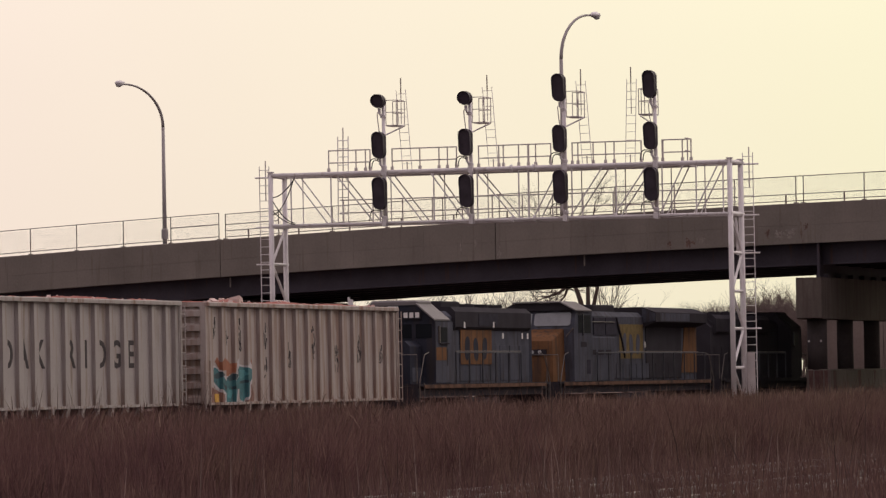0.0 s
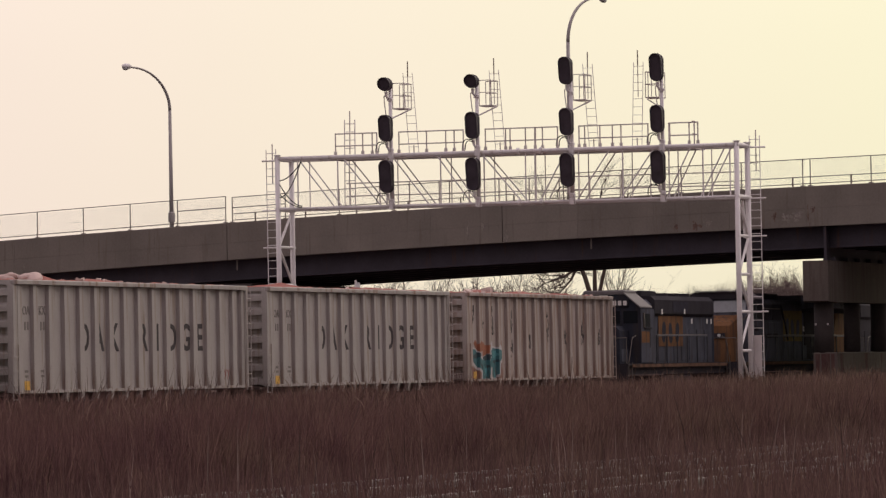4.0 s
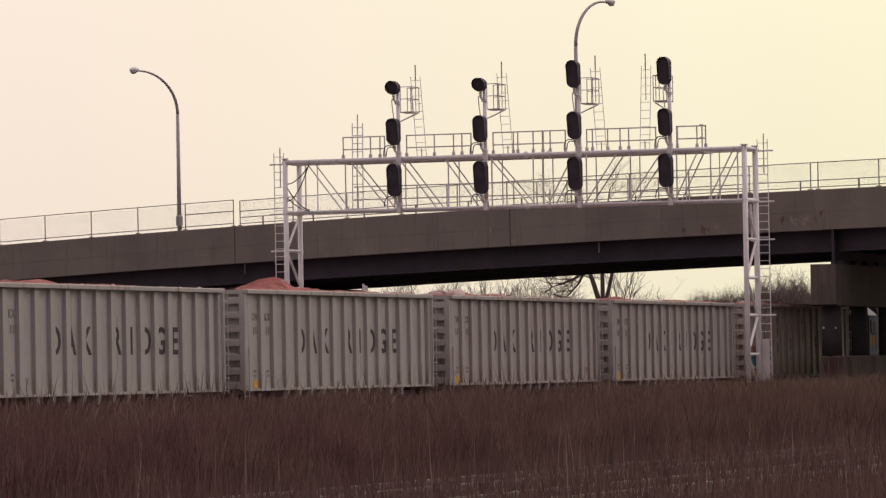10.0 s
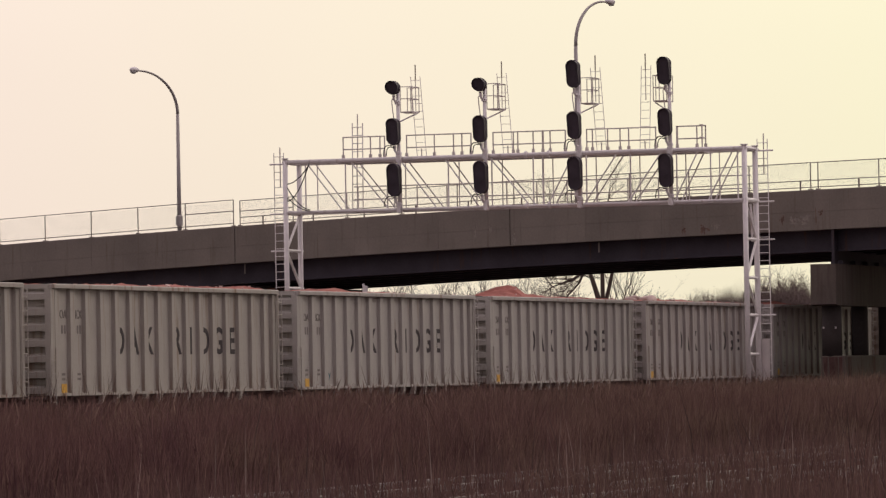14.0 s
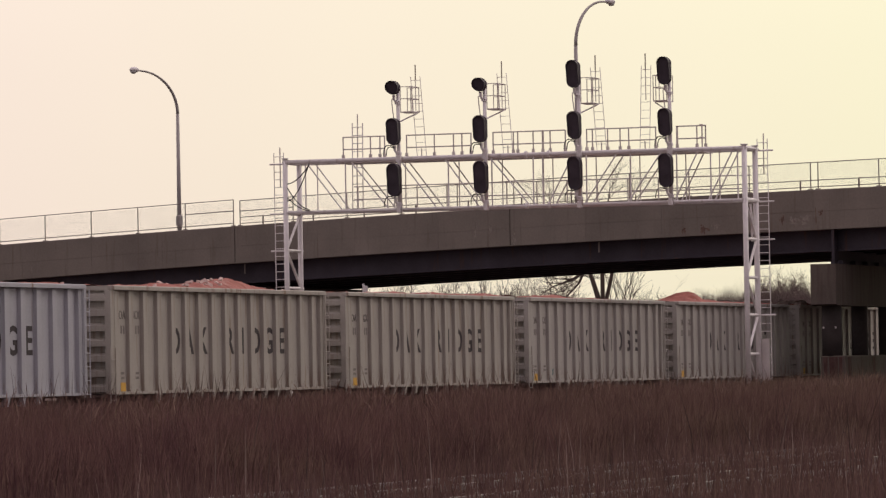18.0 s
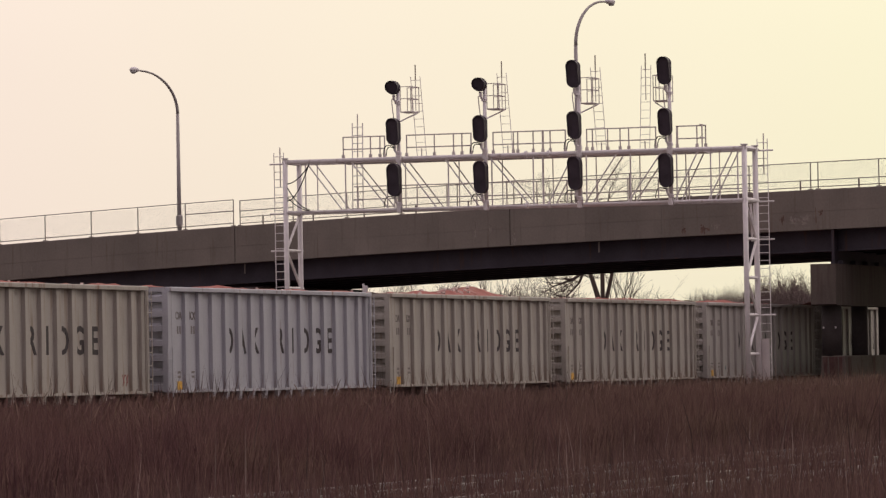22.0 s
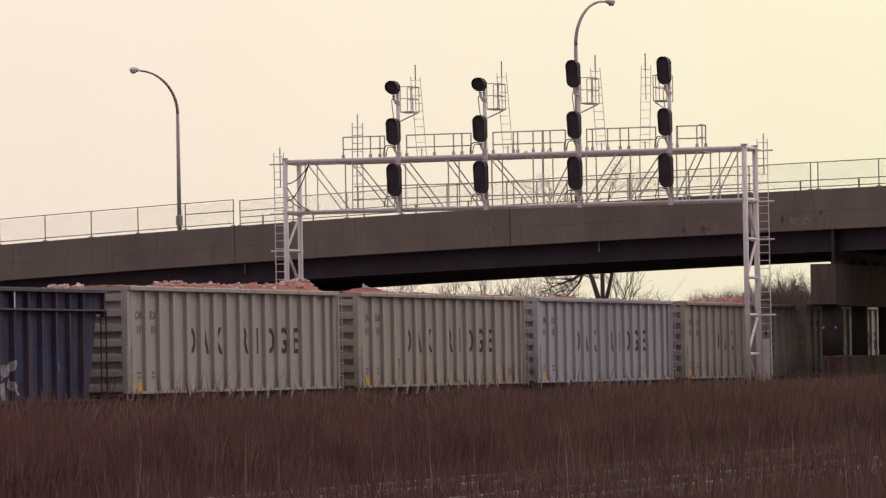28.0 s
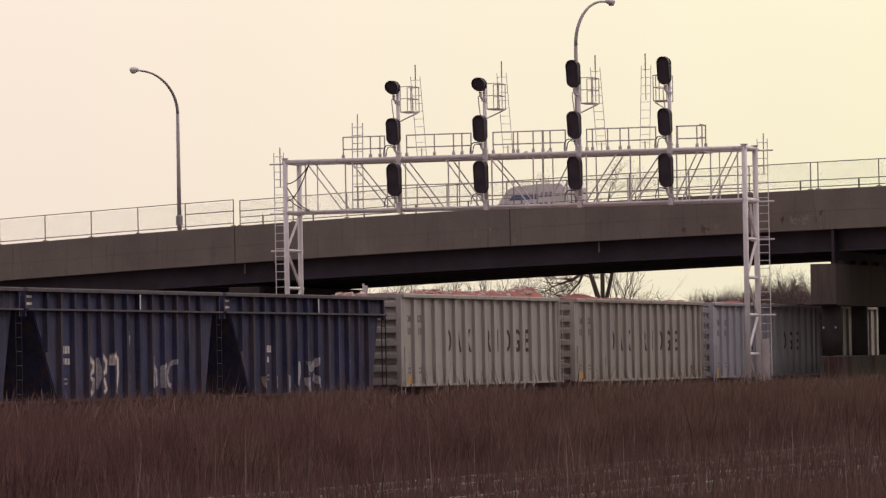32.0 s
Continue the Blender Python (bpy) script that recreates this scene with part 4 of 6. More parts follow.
def clumps(d0, d1, n0, n1, size):
    """Points gathered round a few centres of the meadow."""
    def sample(rs, count):
        centres = field(d0, d1, n0, n1)(rs, max(60, count // 5))
        pick = centres[rs.randint(0, len(centres), count)]
        return pick + rs.normal(0, size, (count, 2))
    return sample


blades("tall_weeds", 1900, clumps(95, 225, -51.0, -36, 0.16), lambda rs, p: 1.5 + 1.1 * rs.uniform(0, 1, len(p)) ** 2, 0.012, 0.16, M["weed_brown"], "tall brown weeds standing above the meadow grass", 21)

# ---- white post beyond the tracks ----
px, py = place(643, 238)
post = thing("marker_post", pose(px, py, -0.55), "tall white post with a short crossarm beyond the tracks", "post")
part("pole", bar(bm_new(), (0, 0, 0), (0, 0, 6.38), 0.065, 0.06, seg=8), M["white_post"], post)
part("crossarm", chamfer_box(bm_new(), -0.05, 0.20, -0.06, 0.06, 5.98, 6.28, 0.02), M["white_post"], post)


# ---- rolling stock: materials ----
def car_paint(name, colour, stain=(0.20, 0.13, 0.085), amount=0.35):
    return mat(name, colour, 0.6, var=0.16, scale=0.8, fine=18, bump=0.06, stain=stain, streak=1, stain_amount=amount, obj_random=0.06)


M["cream"] = car_paint("faded_cream_paint", (0.374, 0.353, 0.318))
M["grimy_cream"] = car_paint("grimy_cream_paint", (0.356, 0.327, 0.301), amount=0.5)
M["cream_old"] = car_paint("dirty_cream_paint", (0.361, 0.337, 0.293), amount=0.45)
M["rusty_cream"] = car_paint("rusty_cream_paint", (0.372, 0.326, 0.292), stain=(0.22, 0.125, 0.085), amount=0.72)
M["white_car"] = car_paint("pale_grey_paint", (0.390, 0.394, 0.417), amount=0.28)
M["blue_car"] = mat("faded_dark_blue_paint", (0.050, 0.054, 0.102), 0.75, var=0.6, scale=0.9, fine=9, bump=0.06, stain=(0.105, 0.080, 0.078), streak=1, stain_amount=0.65, obj_random=0.2, gloss=0.12)
# highlight along chord and belt rail, painted as a lighter mottled blue
M["blue_lit_edge"] = mat("highlit_blue_edge_paint", (0.115, 0.100, 0.110), 0.7, var=0.5, scale=1.2, fine=9, bump=0.06, stain=(0.055, 0.055, 0.085), stain_amount=0.5, gloss=0.15)
M["ladder_dark"] = mat("dark_ladder_steel", (0.035, 0.033, 0.045), 0.8, var=0.4, gloss=0.1)
M["car_letter"] = mat("black_lettering", (0.036, 0.028, 0.029), 0.7, var=0.25)
M["grey_letter"] = mat("faded_lettering", (0.20, 0.18, 0.16), 0.7, var=0.3)
M["white_letter"] = mat("white_lettering", (0.72, 0.70, 0.66), 0.7, var=0.2)
M["running"] = mat("dirty_running_gear", (0.07, 0.05, 0.043), 0.85, 0.1, var=0.4, bump=0.2)
M["tarp"] = mat("red_mesh_cover", (0.33, 0.125, 0.095), 0.8, var=0.35, scale=1.4, fine=9, bump=0.5, stain=(0.45, 0.27, 0.22), stain_amount=0.3)
M["debris"] = mat("pale_debris", (0.54, 0.42, 0.37), 0.9, var=0.3, island=0.6)
M["yellow"] = mat("faded_yellow_paint", (0.62, 0.36, 0.06), 0.6, var=0.2)
M["teal"] = mat("teal_spray_paint", (0.045, 0.155, 0.168), 0.6, var=0.3)
M["orange_spray"] = mat("orange_spray_paint", (0.31, 0.115, 0.06), 0.6, var=0.3)
M["pale_spray"] = mat("pale_spray_paint", (0.50, 0.47, 0.47), 0.6, var=0.2)
M["dark_spray"] = mat("dark_spray_paint", (0.03, 0.06, 0.07), 0.6, var=0.2)
M["faint_spray"] = mat("faded_pale_spray_paint", (0.26, 0.25, 0.27), 0.8, var=0.6, scale=4, fine=20, stain=(0.06, 0.055, 0.075), stain_amount=0.6)
M["worn_spray"] = mat("worn_white_spray_paint", (0.36, 0.345, 0.36), 0.8, var=0.6, scale=5, fine=20, stain=(0.08, 0.08, 0.115), stain_amount=0.55)
M["worn_white"] = mat("worn_white_paint", (0.62, 0.59, 0.56), 0.8, var=0.5, scale=5, fine=20, stain=(0.16, 0.15, 0.17), stain_amount=0.5)
M["yellow_spray"] = mat("yellowed_spray_paint", (0.30, 0.225, 0.15), 0.7, var=0.3)
M["red_spray"] = mat("red_spray_paint", (0.30, 0.09, 0.075), 0.6, var=0.3)


def truck(parent, x, wheel_r=0.46, base=1.8):
    """Two-axle or three-axle bogie under a vehicle."""
    tr = part("bogie", box(bm_new(), x - 0.25, x + 0.25, -1.1, 1.1, 0.45, 0.72), M["running"], parent)
    for y in (-1.02, 1.02):
        s = bm_new()
        prism(s, [(x - base / 2 - 0.35, 0.42), (x - base / 2 - 0.3, 0.62), (x - 0.45, 0.80), (x + 0.45, 0.80), (x + base / 2 + 0.3, 0.62), (x + base / 2 + 0.35, 0.42),
                  (x + base / 2 - 0.2, 0.40), (x + 0.3, 0.22), (x - 0.3, 0.22), (x - base / 2 + 0.2, 0.40)], "y", y - 0.07, y + 0.07)
        part("side_frame", s, M["running"], tr)
    for dx in (-base / 2, base / 2):
        w = bm_new()
        bar(w, (x + dx, -1.2, wheel_r), (x + dx, 1.2, wheel_r), 0.08, seg=8)
        for y in (-0.755, 0.755):
            bar(w, (x + dx, y - 0.065, wheel_r), (x + dx, y + 0.065, wheel_r), wheel_r, seg=18)
        part("wheelset", w, M["running"], tr)
    return tr


GL = 18.98        # body length of the long gondolas
NP = 16
PP = GL / NP
ZS, ZC = 1.15, 4.35


def side_ladder(parent, x, y, z0, z1, w, material):
    lad = part("ladder", bar(bm_new(), (x, y, z0), (x, y, z1), 0.02), material, parent)
    part("ladder_rail", bar(bm_new(), (x + w, y, z0), (x + w, y, z1), 0.02), material, lad)
    for i in range(int((z1 - z0) / 0.40) + 1):
        z = z0 + 0.1 + i * 0.40
        if z < z1:
            part("rung", bar(bm_new(), (x, y, z), (x + w, y, z), 0.016, seg=5), material, lad)


RIB = {}
RIB_OUT, RIB_HALF = 1.525, 0.17     # how far the broad shallow side ribs stand out, half their width


def rib_x(i):
    """Place of each side rib's middle; the two end panels are a little narrower."""
    return min(0.41 + i * PP * 0.985, GL - 0.24)


def long_gondola(paint, label):
    ob = thing("gondola_car", on_track(0, CENTRE_N), label, "gondola car", "gondola cars")
    yo, yi = RIB_OUT, 1.42
    for s in (-1, 1):
        y0, y1 = sorted((s * yi, s * (yi - 0.03)))
        part("side_sheet", box(bm_new(), 0.05, GL - 0.05, y0, y1, ZS, ZC - 0.05), paint, ob)
        y0, y1 = sorted((s * 1.61, s * (yi - 0.05)))
        part("top_chord", chamfer_box(bm_new(), -0.02, GL + 0.02, y0, y1, ZC - 0.13, ZC, 0.025), paint, ob)
        y0, y1 = sorted((s * 1.55, s * (yi - 0.03)))
        part("side_sill", box(bm_new(), 0.0, GL, y0, y1, ZS - 0.03, ZS + 0.05), paint, ob)
        key = (paint.name, s)
        if key not in RIB:
            b = bm_new()
            h = ZC - 0.14 - ZS - 0.06
            prism(b, [(-RIB_HALF - 0.02, s * yi), (-RIB_HALF, s * yo), (RIB_HALF, s * yo), (RIB_HALF + 0.02, s * yi)], "z", 0, h)
            gus = bm_new()
            prism(gus, [(s * 1.54, ZS - 0.031), (s * yi, ZS - 0.031), (s * (yi - 0.1), ZS - 0.30), (s * 1.49, ZS - 0.30)], "x", -0.11, 0.11)
            RIB[key] = (finish(b, "rib", paint), finish(gus, "gusset", paint))
        for i in range(NP + 1):
            x = rib_x(i)
            share("rib", RIB[key][0], ob, pose(x, 0, ZS + 0.055))
            if 2 < i < NP - 2:
                share("gusset", RIB[key][1], ob, pose(x, 0, 0))
    for x0, s in ((0.05, -1), (GL - 0.05, 1)):
        a, b = sorted((x0, x0 - s * 0.03))
        part("end_sheet", box(bm_new(), a, b, -1.42, 1.42, ZS, ZC - 0.1), paint, ob)
        a, b = sorted((x0 + s * 0.12, x0 - s * 0.03))
        part("end_chord", box(bm_new(), a, b, -1.45, 1.45, ZC - 0.14, ZC - 0.004), paint, ob)
        for i in range(7):
            z = ZC - 0.47 - i * 0.45
            r = bm_new()
            prism(r, [(x0, z), (x0 + s * 0.17, z + 0.02), (x0 + s * 0.17, z + 0.19), (x0, z + 0.27)], "y", -1.35, 1.35)
            part("end_rib", r, paint, ob)
        for y in (-1.48, 1.48):
            a, b = sorted((x0 - s * 0.1, x0 + s * 0.19))
            part("corner_post", box(bm_new(), a, b, *sorted((math.copysign(1.55, y), math.copysign(1.36, y))), ZS, ZC - 0.141), paint, ob)
        part("coupler", box(bm_new(), min(x0, x0 + s * 1.12), max(x0, x0 + s * 1.12), -0.15, 0.15, 0.72, 0.98), M["running"], ob)
        a, b = sorted((x0, x0 + s * 0.6))
        part("end_platform", box(bm_new(), a, b, -1.4, 1.4, 1.05, 1.12), M["running"], ob)
    part("floor", box(bm_new(), 0.1, GL - 0.1, -1.4, 1.4, ZS, ZS + 0.08), paint, ob)
    part("centre_sill", box(bm_new(), 0.1, GL - 0.1, -0.3, 0.3, 0.65, ZS - 0.01), M["running"], ob)
    for x in (2.2, GL - 2.2):
        truck(ob, x)
    side_ladder(ob, GL - 0.26, -1.63, ZS - 0.1, ZC - 0.15, 0.42, paint)
    side_ladder(ob, -0.35, -1.6, ZS - 0.3, ZS + 1.35, 0.42, paint)
    part("placard", box(bm_new(), 0.90, 1.30, -1.432, -1.424, ZS + 0.06, ZS + 0.32), M["yellow"], ob, "small yellow square")
    return ob


def letter_car(ob):
    """Large stencilled words on the side, one letter to a panel, and small marks near the end."""
    for i, ch in zip((4, 5, 6, 8, 9, 10, 11, 12), "OAKRIDGE"):
        letters("letter", ch, 1.15, M["car_letter"], ob, pose((0.53 + 1.011 * i) * PP, -1.427, 2.67, 90, 0, 0) @ Matrix.Diagonal((0.98, 1, 1, 1)), bold=0.022)
    for i, ch in ((0, "OA"), (1, "KX")):
        letters("letter", ch, 0.36, M["grey_letter"], ob, pose((i + 0.91) * PP, -1.427, 3.47, 90, 0, 0))
    for i in (0, 1):
        for k in (-0.1, 0.1):
            x = (i + 0.93) * PP + k
            part("number_bar", box(bm_new(), x - 0.05, x + 0.05, -1.43, -1.424, 2.92, 3.16), M["grey_letter"], ob)
        for k in range(2):
            x, z = (i + 0.90) * PP, ZS + 0.42 + k * 0.14
            part("data_bar", box(bm_new(), x - 0.13, x + 0.12, -1.43, -1.424, z, z + 0.07), M["grey_letter"], ob)


def load(ob, length, half, rim, seed, peaks=(), heaps=(), low=0.0):
    """Loose load under a red mesh cover. peaks: (x, height, reach back, reach ahead); heaps: (from, to, count, size) of pale scraps."""
    rng = random.Random(seed)
    nx, ny = 190, 10
    bm = bm_new()

    ridge, back_set = -0.45, 2.9      # the heap lies towards the near side

    def top(x):
        x -= back_set
        h = 0.03 + low + 0.07 * noise.noise((x * 0.5, seed * 3.1, 0)) + 0.05 * noise.noise((x * 2.3, seed * 1.7, 5))
        for px, ph, back, ahead in peaks:
            e = (px - x) / back if x < px else (x - px) / ahead
            if e < 1:
                h = max(h, ph * 0.8 * (1 - e) ** 1.5 + 0.02)
        return h
    rows = []
    for i in range(nx + 1):
        x = 0.25 + (length - 0.5) * i / nx
        row = []
        for j in range(ny + 1):
            y = half * (2 * j / ny - 1)
            v = 2 * j / ny - 1
            f = 1 - (abs((v - ridge) / (1 - ridge)) if v > ridge else abs((v - ridge) / (1 + ridge))) ** 1.5
            z = rim - 0.07 + (top(x) + 0.07) * f
            if 0 < j < ny:
                z += 0.06 * noise.noise((x * 4.3, y * 4.3, seed)) + 0.05 * noise.noise((x * 11, y * 11, seed))
            row.append(bm.verts.new((x, y, z)))
        rows.append(row)
    for p, q in zip(rows, rows[1:]):
        for j in range(ny):
            bm.faces.new((p[j], q[j], q[j + 1], p[j + 1]))
    part("load_cover", bm, M["tarp"], ob, "red mesh cover draped over a heaped load")
    bits = bm_new()
    for x0, x1, count, size in list(heaps) + [(0.4, length - 2.6, 11, 0.05)]:
        for i in range(count):
            x, y = min(rng.uniform(x0, x1) + back_set, length - 0.4), rng.uniform(-0.75, 0.0) * half
            z = rim - 0.07 + (top(x) + 0.07) * (1 - abs((y / half - ridge) / (1.45 if y / half > ridge else 0.55)) ** 1.5) + 0.02
            s = size * rng.uniform(0.6, 1.7)
            z += 0.3 * size if size > 0.13 else 0
            m = pose(x, y, z, rng.uniform(-30, 30), rng.uniform(-30, 30), rng.uniform(0, 90)) @ Matrix.Diagonal((s * rng.uniform(1, 2.5), s * 1.3, s * 0.8, 1))
            if size > 0.13:
                bmesh.ops.create_icosphere(bits, subdivisions=2, radius=0.6, matrix=m)
            else:
                bmesh.ops.create_cube(bits, size=1.0, matrix=m)
    part("loose_debris", bits, M["debris"], ob, "pale scraps of debris", kind="stuff")


# order of the train at the start: rear corner of each body along the track
cream = long_gondola(M["cream"], "faded cream gondola car with dark stencilled letters and a red-covered load")
letter_car(cream)
old = long_gondola(M["cream_old"], "yellowed cream gondola car with dark stencilled letters and a red-covered load")
letter_car(old)
grimy = long_gondola(M["grimy_cream"], "grimy cream gondola car with dark stencilled letters and a red-covered load")
letter_car(grimy)
white = long_gondola(M["white_car"], "pale bluish grey gondola car with dark stencilled letters")
letter_car(white)
tagged_car = long_gondola(M["rusty_cream"], "rust-streaked cream gondola car with teal spray-painted graffiti")
cars = [(tagged_car, 17.79), (grimy, -3.51)]
for src, u in ((None, -24.56), (cream, -45.65), (None, -66.70), (old, -87.69), (None, -108.90), (white, -130.05), (None, -150.90), (None, -172.09)):
    if src is None:
        src = copy_thing({-24.56: grimy, -66.70: cream, -108.90: old, -150.90: old, -172.09: cream}[u], on_track(0, CENTRE_N))
    cars.append((src, u))
PEAKS = {0: [(1.8, 0.16, 1.6, 1.5), (6.5, 0.14, 2, 3), (12, 0.1, 3, 3)], 1: [(1.0, 0.2, 0.8, 1.2), (10, 0.1, 3, 4)], 2: [(0.9, 0.24, 0.7, 1.0), (5, 0.12, 2, 3)],
         3: [(2.6, 0.58, 0.7, 0.8), (3.6, 0.24, 1.0, 1.6), (5.2, 0.16, 1.0, 2.4), (6, 0.1, 2, 3)], 4: [(3.2, 0.18, 1.0, 1.6), (1.0, 0.12, 0.8, 1)], 5: [(16.5, 0.16, 6, 2.2), (9, 0.12, 3, 3)],
         6: [(9.3, 0.44, 5.0, 4.2), (3.5, 0.16, 2, 4), (6.4, 0.24, 1.0, 2)], 7: [(4, 0.12, 2, 3), (16, 0.1, 2, 2)], 8: [(1.0, 0.24, 1.0, 2.6), (6, 0.09, 2, 4)],
         9: [(15.0, 0.50, 3.6, 1.4), (3.4, 0.24, 1.6, 2), (6.5, 0.24, 2, 2), (10, 0.26, 2, 2.5), (12.5, 0.30, 2, 2)]}
HEAPS = {0: [(0.6, 3.0, 14, 0.12)], 2: [(-0.05, 0.2, 9, 0.22), (3, 8, 14, 0.07)], 6: [(4.5, 9, 20, 0.08)], 9: [(2.5, 16.5, 120, 0.055), (13.2, 15.6, 40, 0.075)]}
for i, (ob, u) in enumerate(cars):
    load(ob, GL, 1.38, ZC, 20 + i, PEAKS[i], HEAPS.get(i, ()))

# sprayed figures on the first car behind the engines
yg = -1.424


LONG_RIBS = ([rib_x(i) for i in range(NP + 1)], RIB_HALF, RIB_HALF + 0.02, -RIB_OUT, -1.42)
BLUE_RIBS = ([1.62 + 1.03 * i for i in range(14)], 0.07, 0.10, -1.53, -1.40)


def paint_film(bm, pts, off, ribs):
    """Adds a film of any closed outline (x, z) that follows the panels and ribs."""
    centres, inner, outer, y_out, y_in = ribs
    xs = [p[0] for p in pts]
    cuts = sorted(set(xs) | {c + dx for c in centres for dx in (-outer, -inner, inner, outer) if min(xs) < c + dx < max(xs)})
    edges = list(zip(pts, pts[1:] + pts[:1]))

    def depth(x):
        e = min(abs(x - c) for c in centres)
        return y_out if e <= inner + 1e-4 else y_in if e >= outer - 1e-4 else y_out + (y_in - y_out) * (e - inner) / (outer - inner)
    for a, b in zip(cuts, cuts[1:]):
        if b - a < 1e-3:
            continue
        mid, over = (a + b) / 2, []
        for p, q in edges:
            if min(p[0], q[0]) < mid < max(p[0], q[0]):
                slope = (q[1] - p[1]) / (q[0] - p[0])
                over.append((p[1] + slope * (mid - p[0]), p[1] + slope * (a - p[0]), p[1] + slope * (b - p[0])))
        over.sort()
        for lo, hi in zip(over[::2], over[1::2]):
            q = [bm.verts.new(v) for v in ((a, depth(a) - off, lo[1]), (b, depth(b) - off, lo[2]), (b, depth(b) - off, hi[2]), (a, depth(a) - off, hi[1]))]
            bm.faces.new(q)


def spray_shape(ob, pts, material, off, ribs=LONG_RIBS):
    bm = bm_new()
    paint_film(bm, pts, off, ribs)
    bmesh.ops.remove_doubles(bm, verts=bm.verts, dist=0.003)
    faces = bmesh.ops.extrude_face_region(bm, geom=bm.faces[:])["geom"]
    bmesh.ops.translate(bm, verts=[v for v in faces if isinstance(v, bmesh.types.BMVert)], vec=(0, 0.003, 0))
    part("graffiti", bm, material, ob)


def spray_line(ob, pts, width, material, off, ribs=LONG_RIBS):
    """One sprayed stroke along a path."""
    left, right = [], []
    for i, p in enumerate(pts):
        a, b = pts[max(i - 1, 0)], pts[min(i + 1, len(pts) - 1)]
        d = Vector((b[0] - a[0], 0, b[1] - a[1])).normalized() * width / 2
        left.append((p[0] - d.z, p[1] + d.x))
        right.append((p[0] + d.z + 0.001, p[1] - d.x))
    spray_shape(ob, left + right[::-1], material, off, ribs)


M["clay_spray"] = mat("dull_red_spray_paint", (0.23, 0.125, 0.095), 0.7, var=0.3, scale=3, fine=12)
M["teal_light"] = mat("pale_teal_spray_paint", (0.075, 0.25, 0.26), 0.6, var=0.3, scale=4, fine=12)
# two sprayed figures with raised arms: ground, pale outline, teal bodies, dark folds, orange flames
for pts, m, off in (
        ([(0.40, 1.67), (1.02, 1.60), (1.59, 1.47), (1.75, 1.13), (0.40, 1.13)], M["clay_spray"], 0.004), ([(3.78, 1.74), (4.30, 1.85), (4.56, 1.42), (4.51, 1.13), (3.68, 1.13)], M["clay_spray"], 0.004),
        ([(0.66, 2.22), (0.86, 2.36), (1.28, 2.29), (1.65, 2.01), (1.96, 1.86), (2.06, 2.08), (2.64, 2.04), (2.84, 1.60), (2.69, 1.11), (1.59, 1.11), (1.59, 1.44), (1.07, 1.63), (0.66, 1.85)], M["pale_spray"], 0.007), ([(2.74, 2.49), (2.95, 2.60), (3.16, 2.40), (3.78, 2.35), (4.04, 2.49), (4.35, 2.27), (4.30, 1.92), (3.99, 1.74), (3.94, 1.36), (3.57, 1.15), (3.16, 1.19), (2.95, 1.63), (2.74, 1.99)], M["pale_spray"], 0.007),
        ([(0.97, 2.49), (1.18, 2.63), (1.39, 2.47), (1.65, 2.60), (1.85, 2.22), (1.44, 2.19)], M["orange_spray"], 0.010), ([(1.75, 2.45), (2.06, 2.56), (2.32, 2.42), (2.74, 2.44), (2.58, 2.13), (2.11, 2.01), (1.85, 2.13)], M["orange_spray"], 0.010), ([(3.99, 2.49), (4.15, 2.61), (4.41, 2.40), (4.20, 2.24)], M["orange_spray"], 0.010),
        ([(0.76, 2.19), (0.92, 2.31), (1.23, 2.24), (1.54, 1.97), (1.91, 1.77), (2.11, 1.99), (2.58, 1.95), (2.74, 1.60), (2.58, 1.13), (1.70, 1.13), (1.70, 1.49), (1.18, 1.70), (0.76, 1.88)], M["teal"], 0.013), ([(2.79, 2.22), (3.00, 2.35), (3.78, 2.29), (4.15, 2.22), (4.20, 1.99), (3.89, 1.83), (3.83, 1.40), (3.52, 1.20), (3.21, 1.27), (3.05, 1.63), (2.58, 1.60), (2.64, 1.88), (2.84, 1.99)], M["teal"], 0.013),
        ([(1.91, 1.60), (2.43, 1.70), (2.53, 1.45), (2.32, 1.31), (1.91, 1.38)], M["teal_light"], 0.016), ([(3.00, 2.22), (3.68, 2.22), (3.78, 2.06), (3.36, 1.92), (3.00, 1.99)], M["teal_light"], 0.016),
        ([(0.86, 2.06), (1.39, 2.17), (1.59, 2.06), (1.28, 1.94), (0.92, 1.95)], M["dark_spray"], 0.016), ([(2.01, 1.97), (2.53, 2.10), (2.84, 2.06), (2.64, 1.90), (2.22, 1.86)], M["dark_spray"], 0.016), ([(1.39, 1.81), (1.70, 1.70), (1.85, 1.54), (1.59, 1.60)], M["dark_spray"], 0.016), ([(3.05, 1.85), (3.78, 1.90), (3.78, 1.81), (3.10, 1.76)], M["dark_spray"], 0.016), ([(2.17, 1.67), (2.58, 1.70), (2.64, 1.61), (2.22, 1.60)], M["dark_spray"], 0.016)):
    spray_shape(tagged_car, pts, m, off)
rng = random.Random(77)
for i, zc, hh in ((0, 3.4, 0.5), (1, 3.1, 0.4), (2, 3.2, 0.9), (4, 3.2, 0.7), (6, 2.6, 0.7), (8, 3.0, 1.0), (10, 2.5, 0.8), (12, 2.9, 1.1), (4, 2.2, 0.5), (14, 2.6, 0.5)):
    for k in range(16):
        x, z = i * PP + rng.uniform(0.62, 1.02), zc + rng.uniform(-hh, hh) / 2
        part("scrawl", bar(bm_new(), (x, yg, z), (x + rng.uniform(-0.12, 0.12), yg, z + rng.uniform(0.08, 0.26)), 0.022, seg=4), M["grey_letter"] if k % 3 else M["car_letter"], tagged_car)
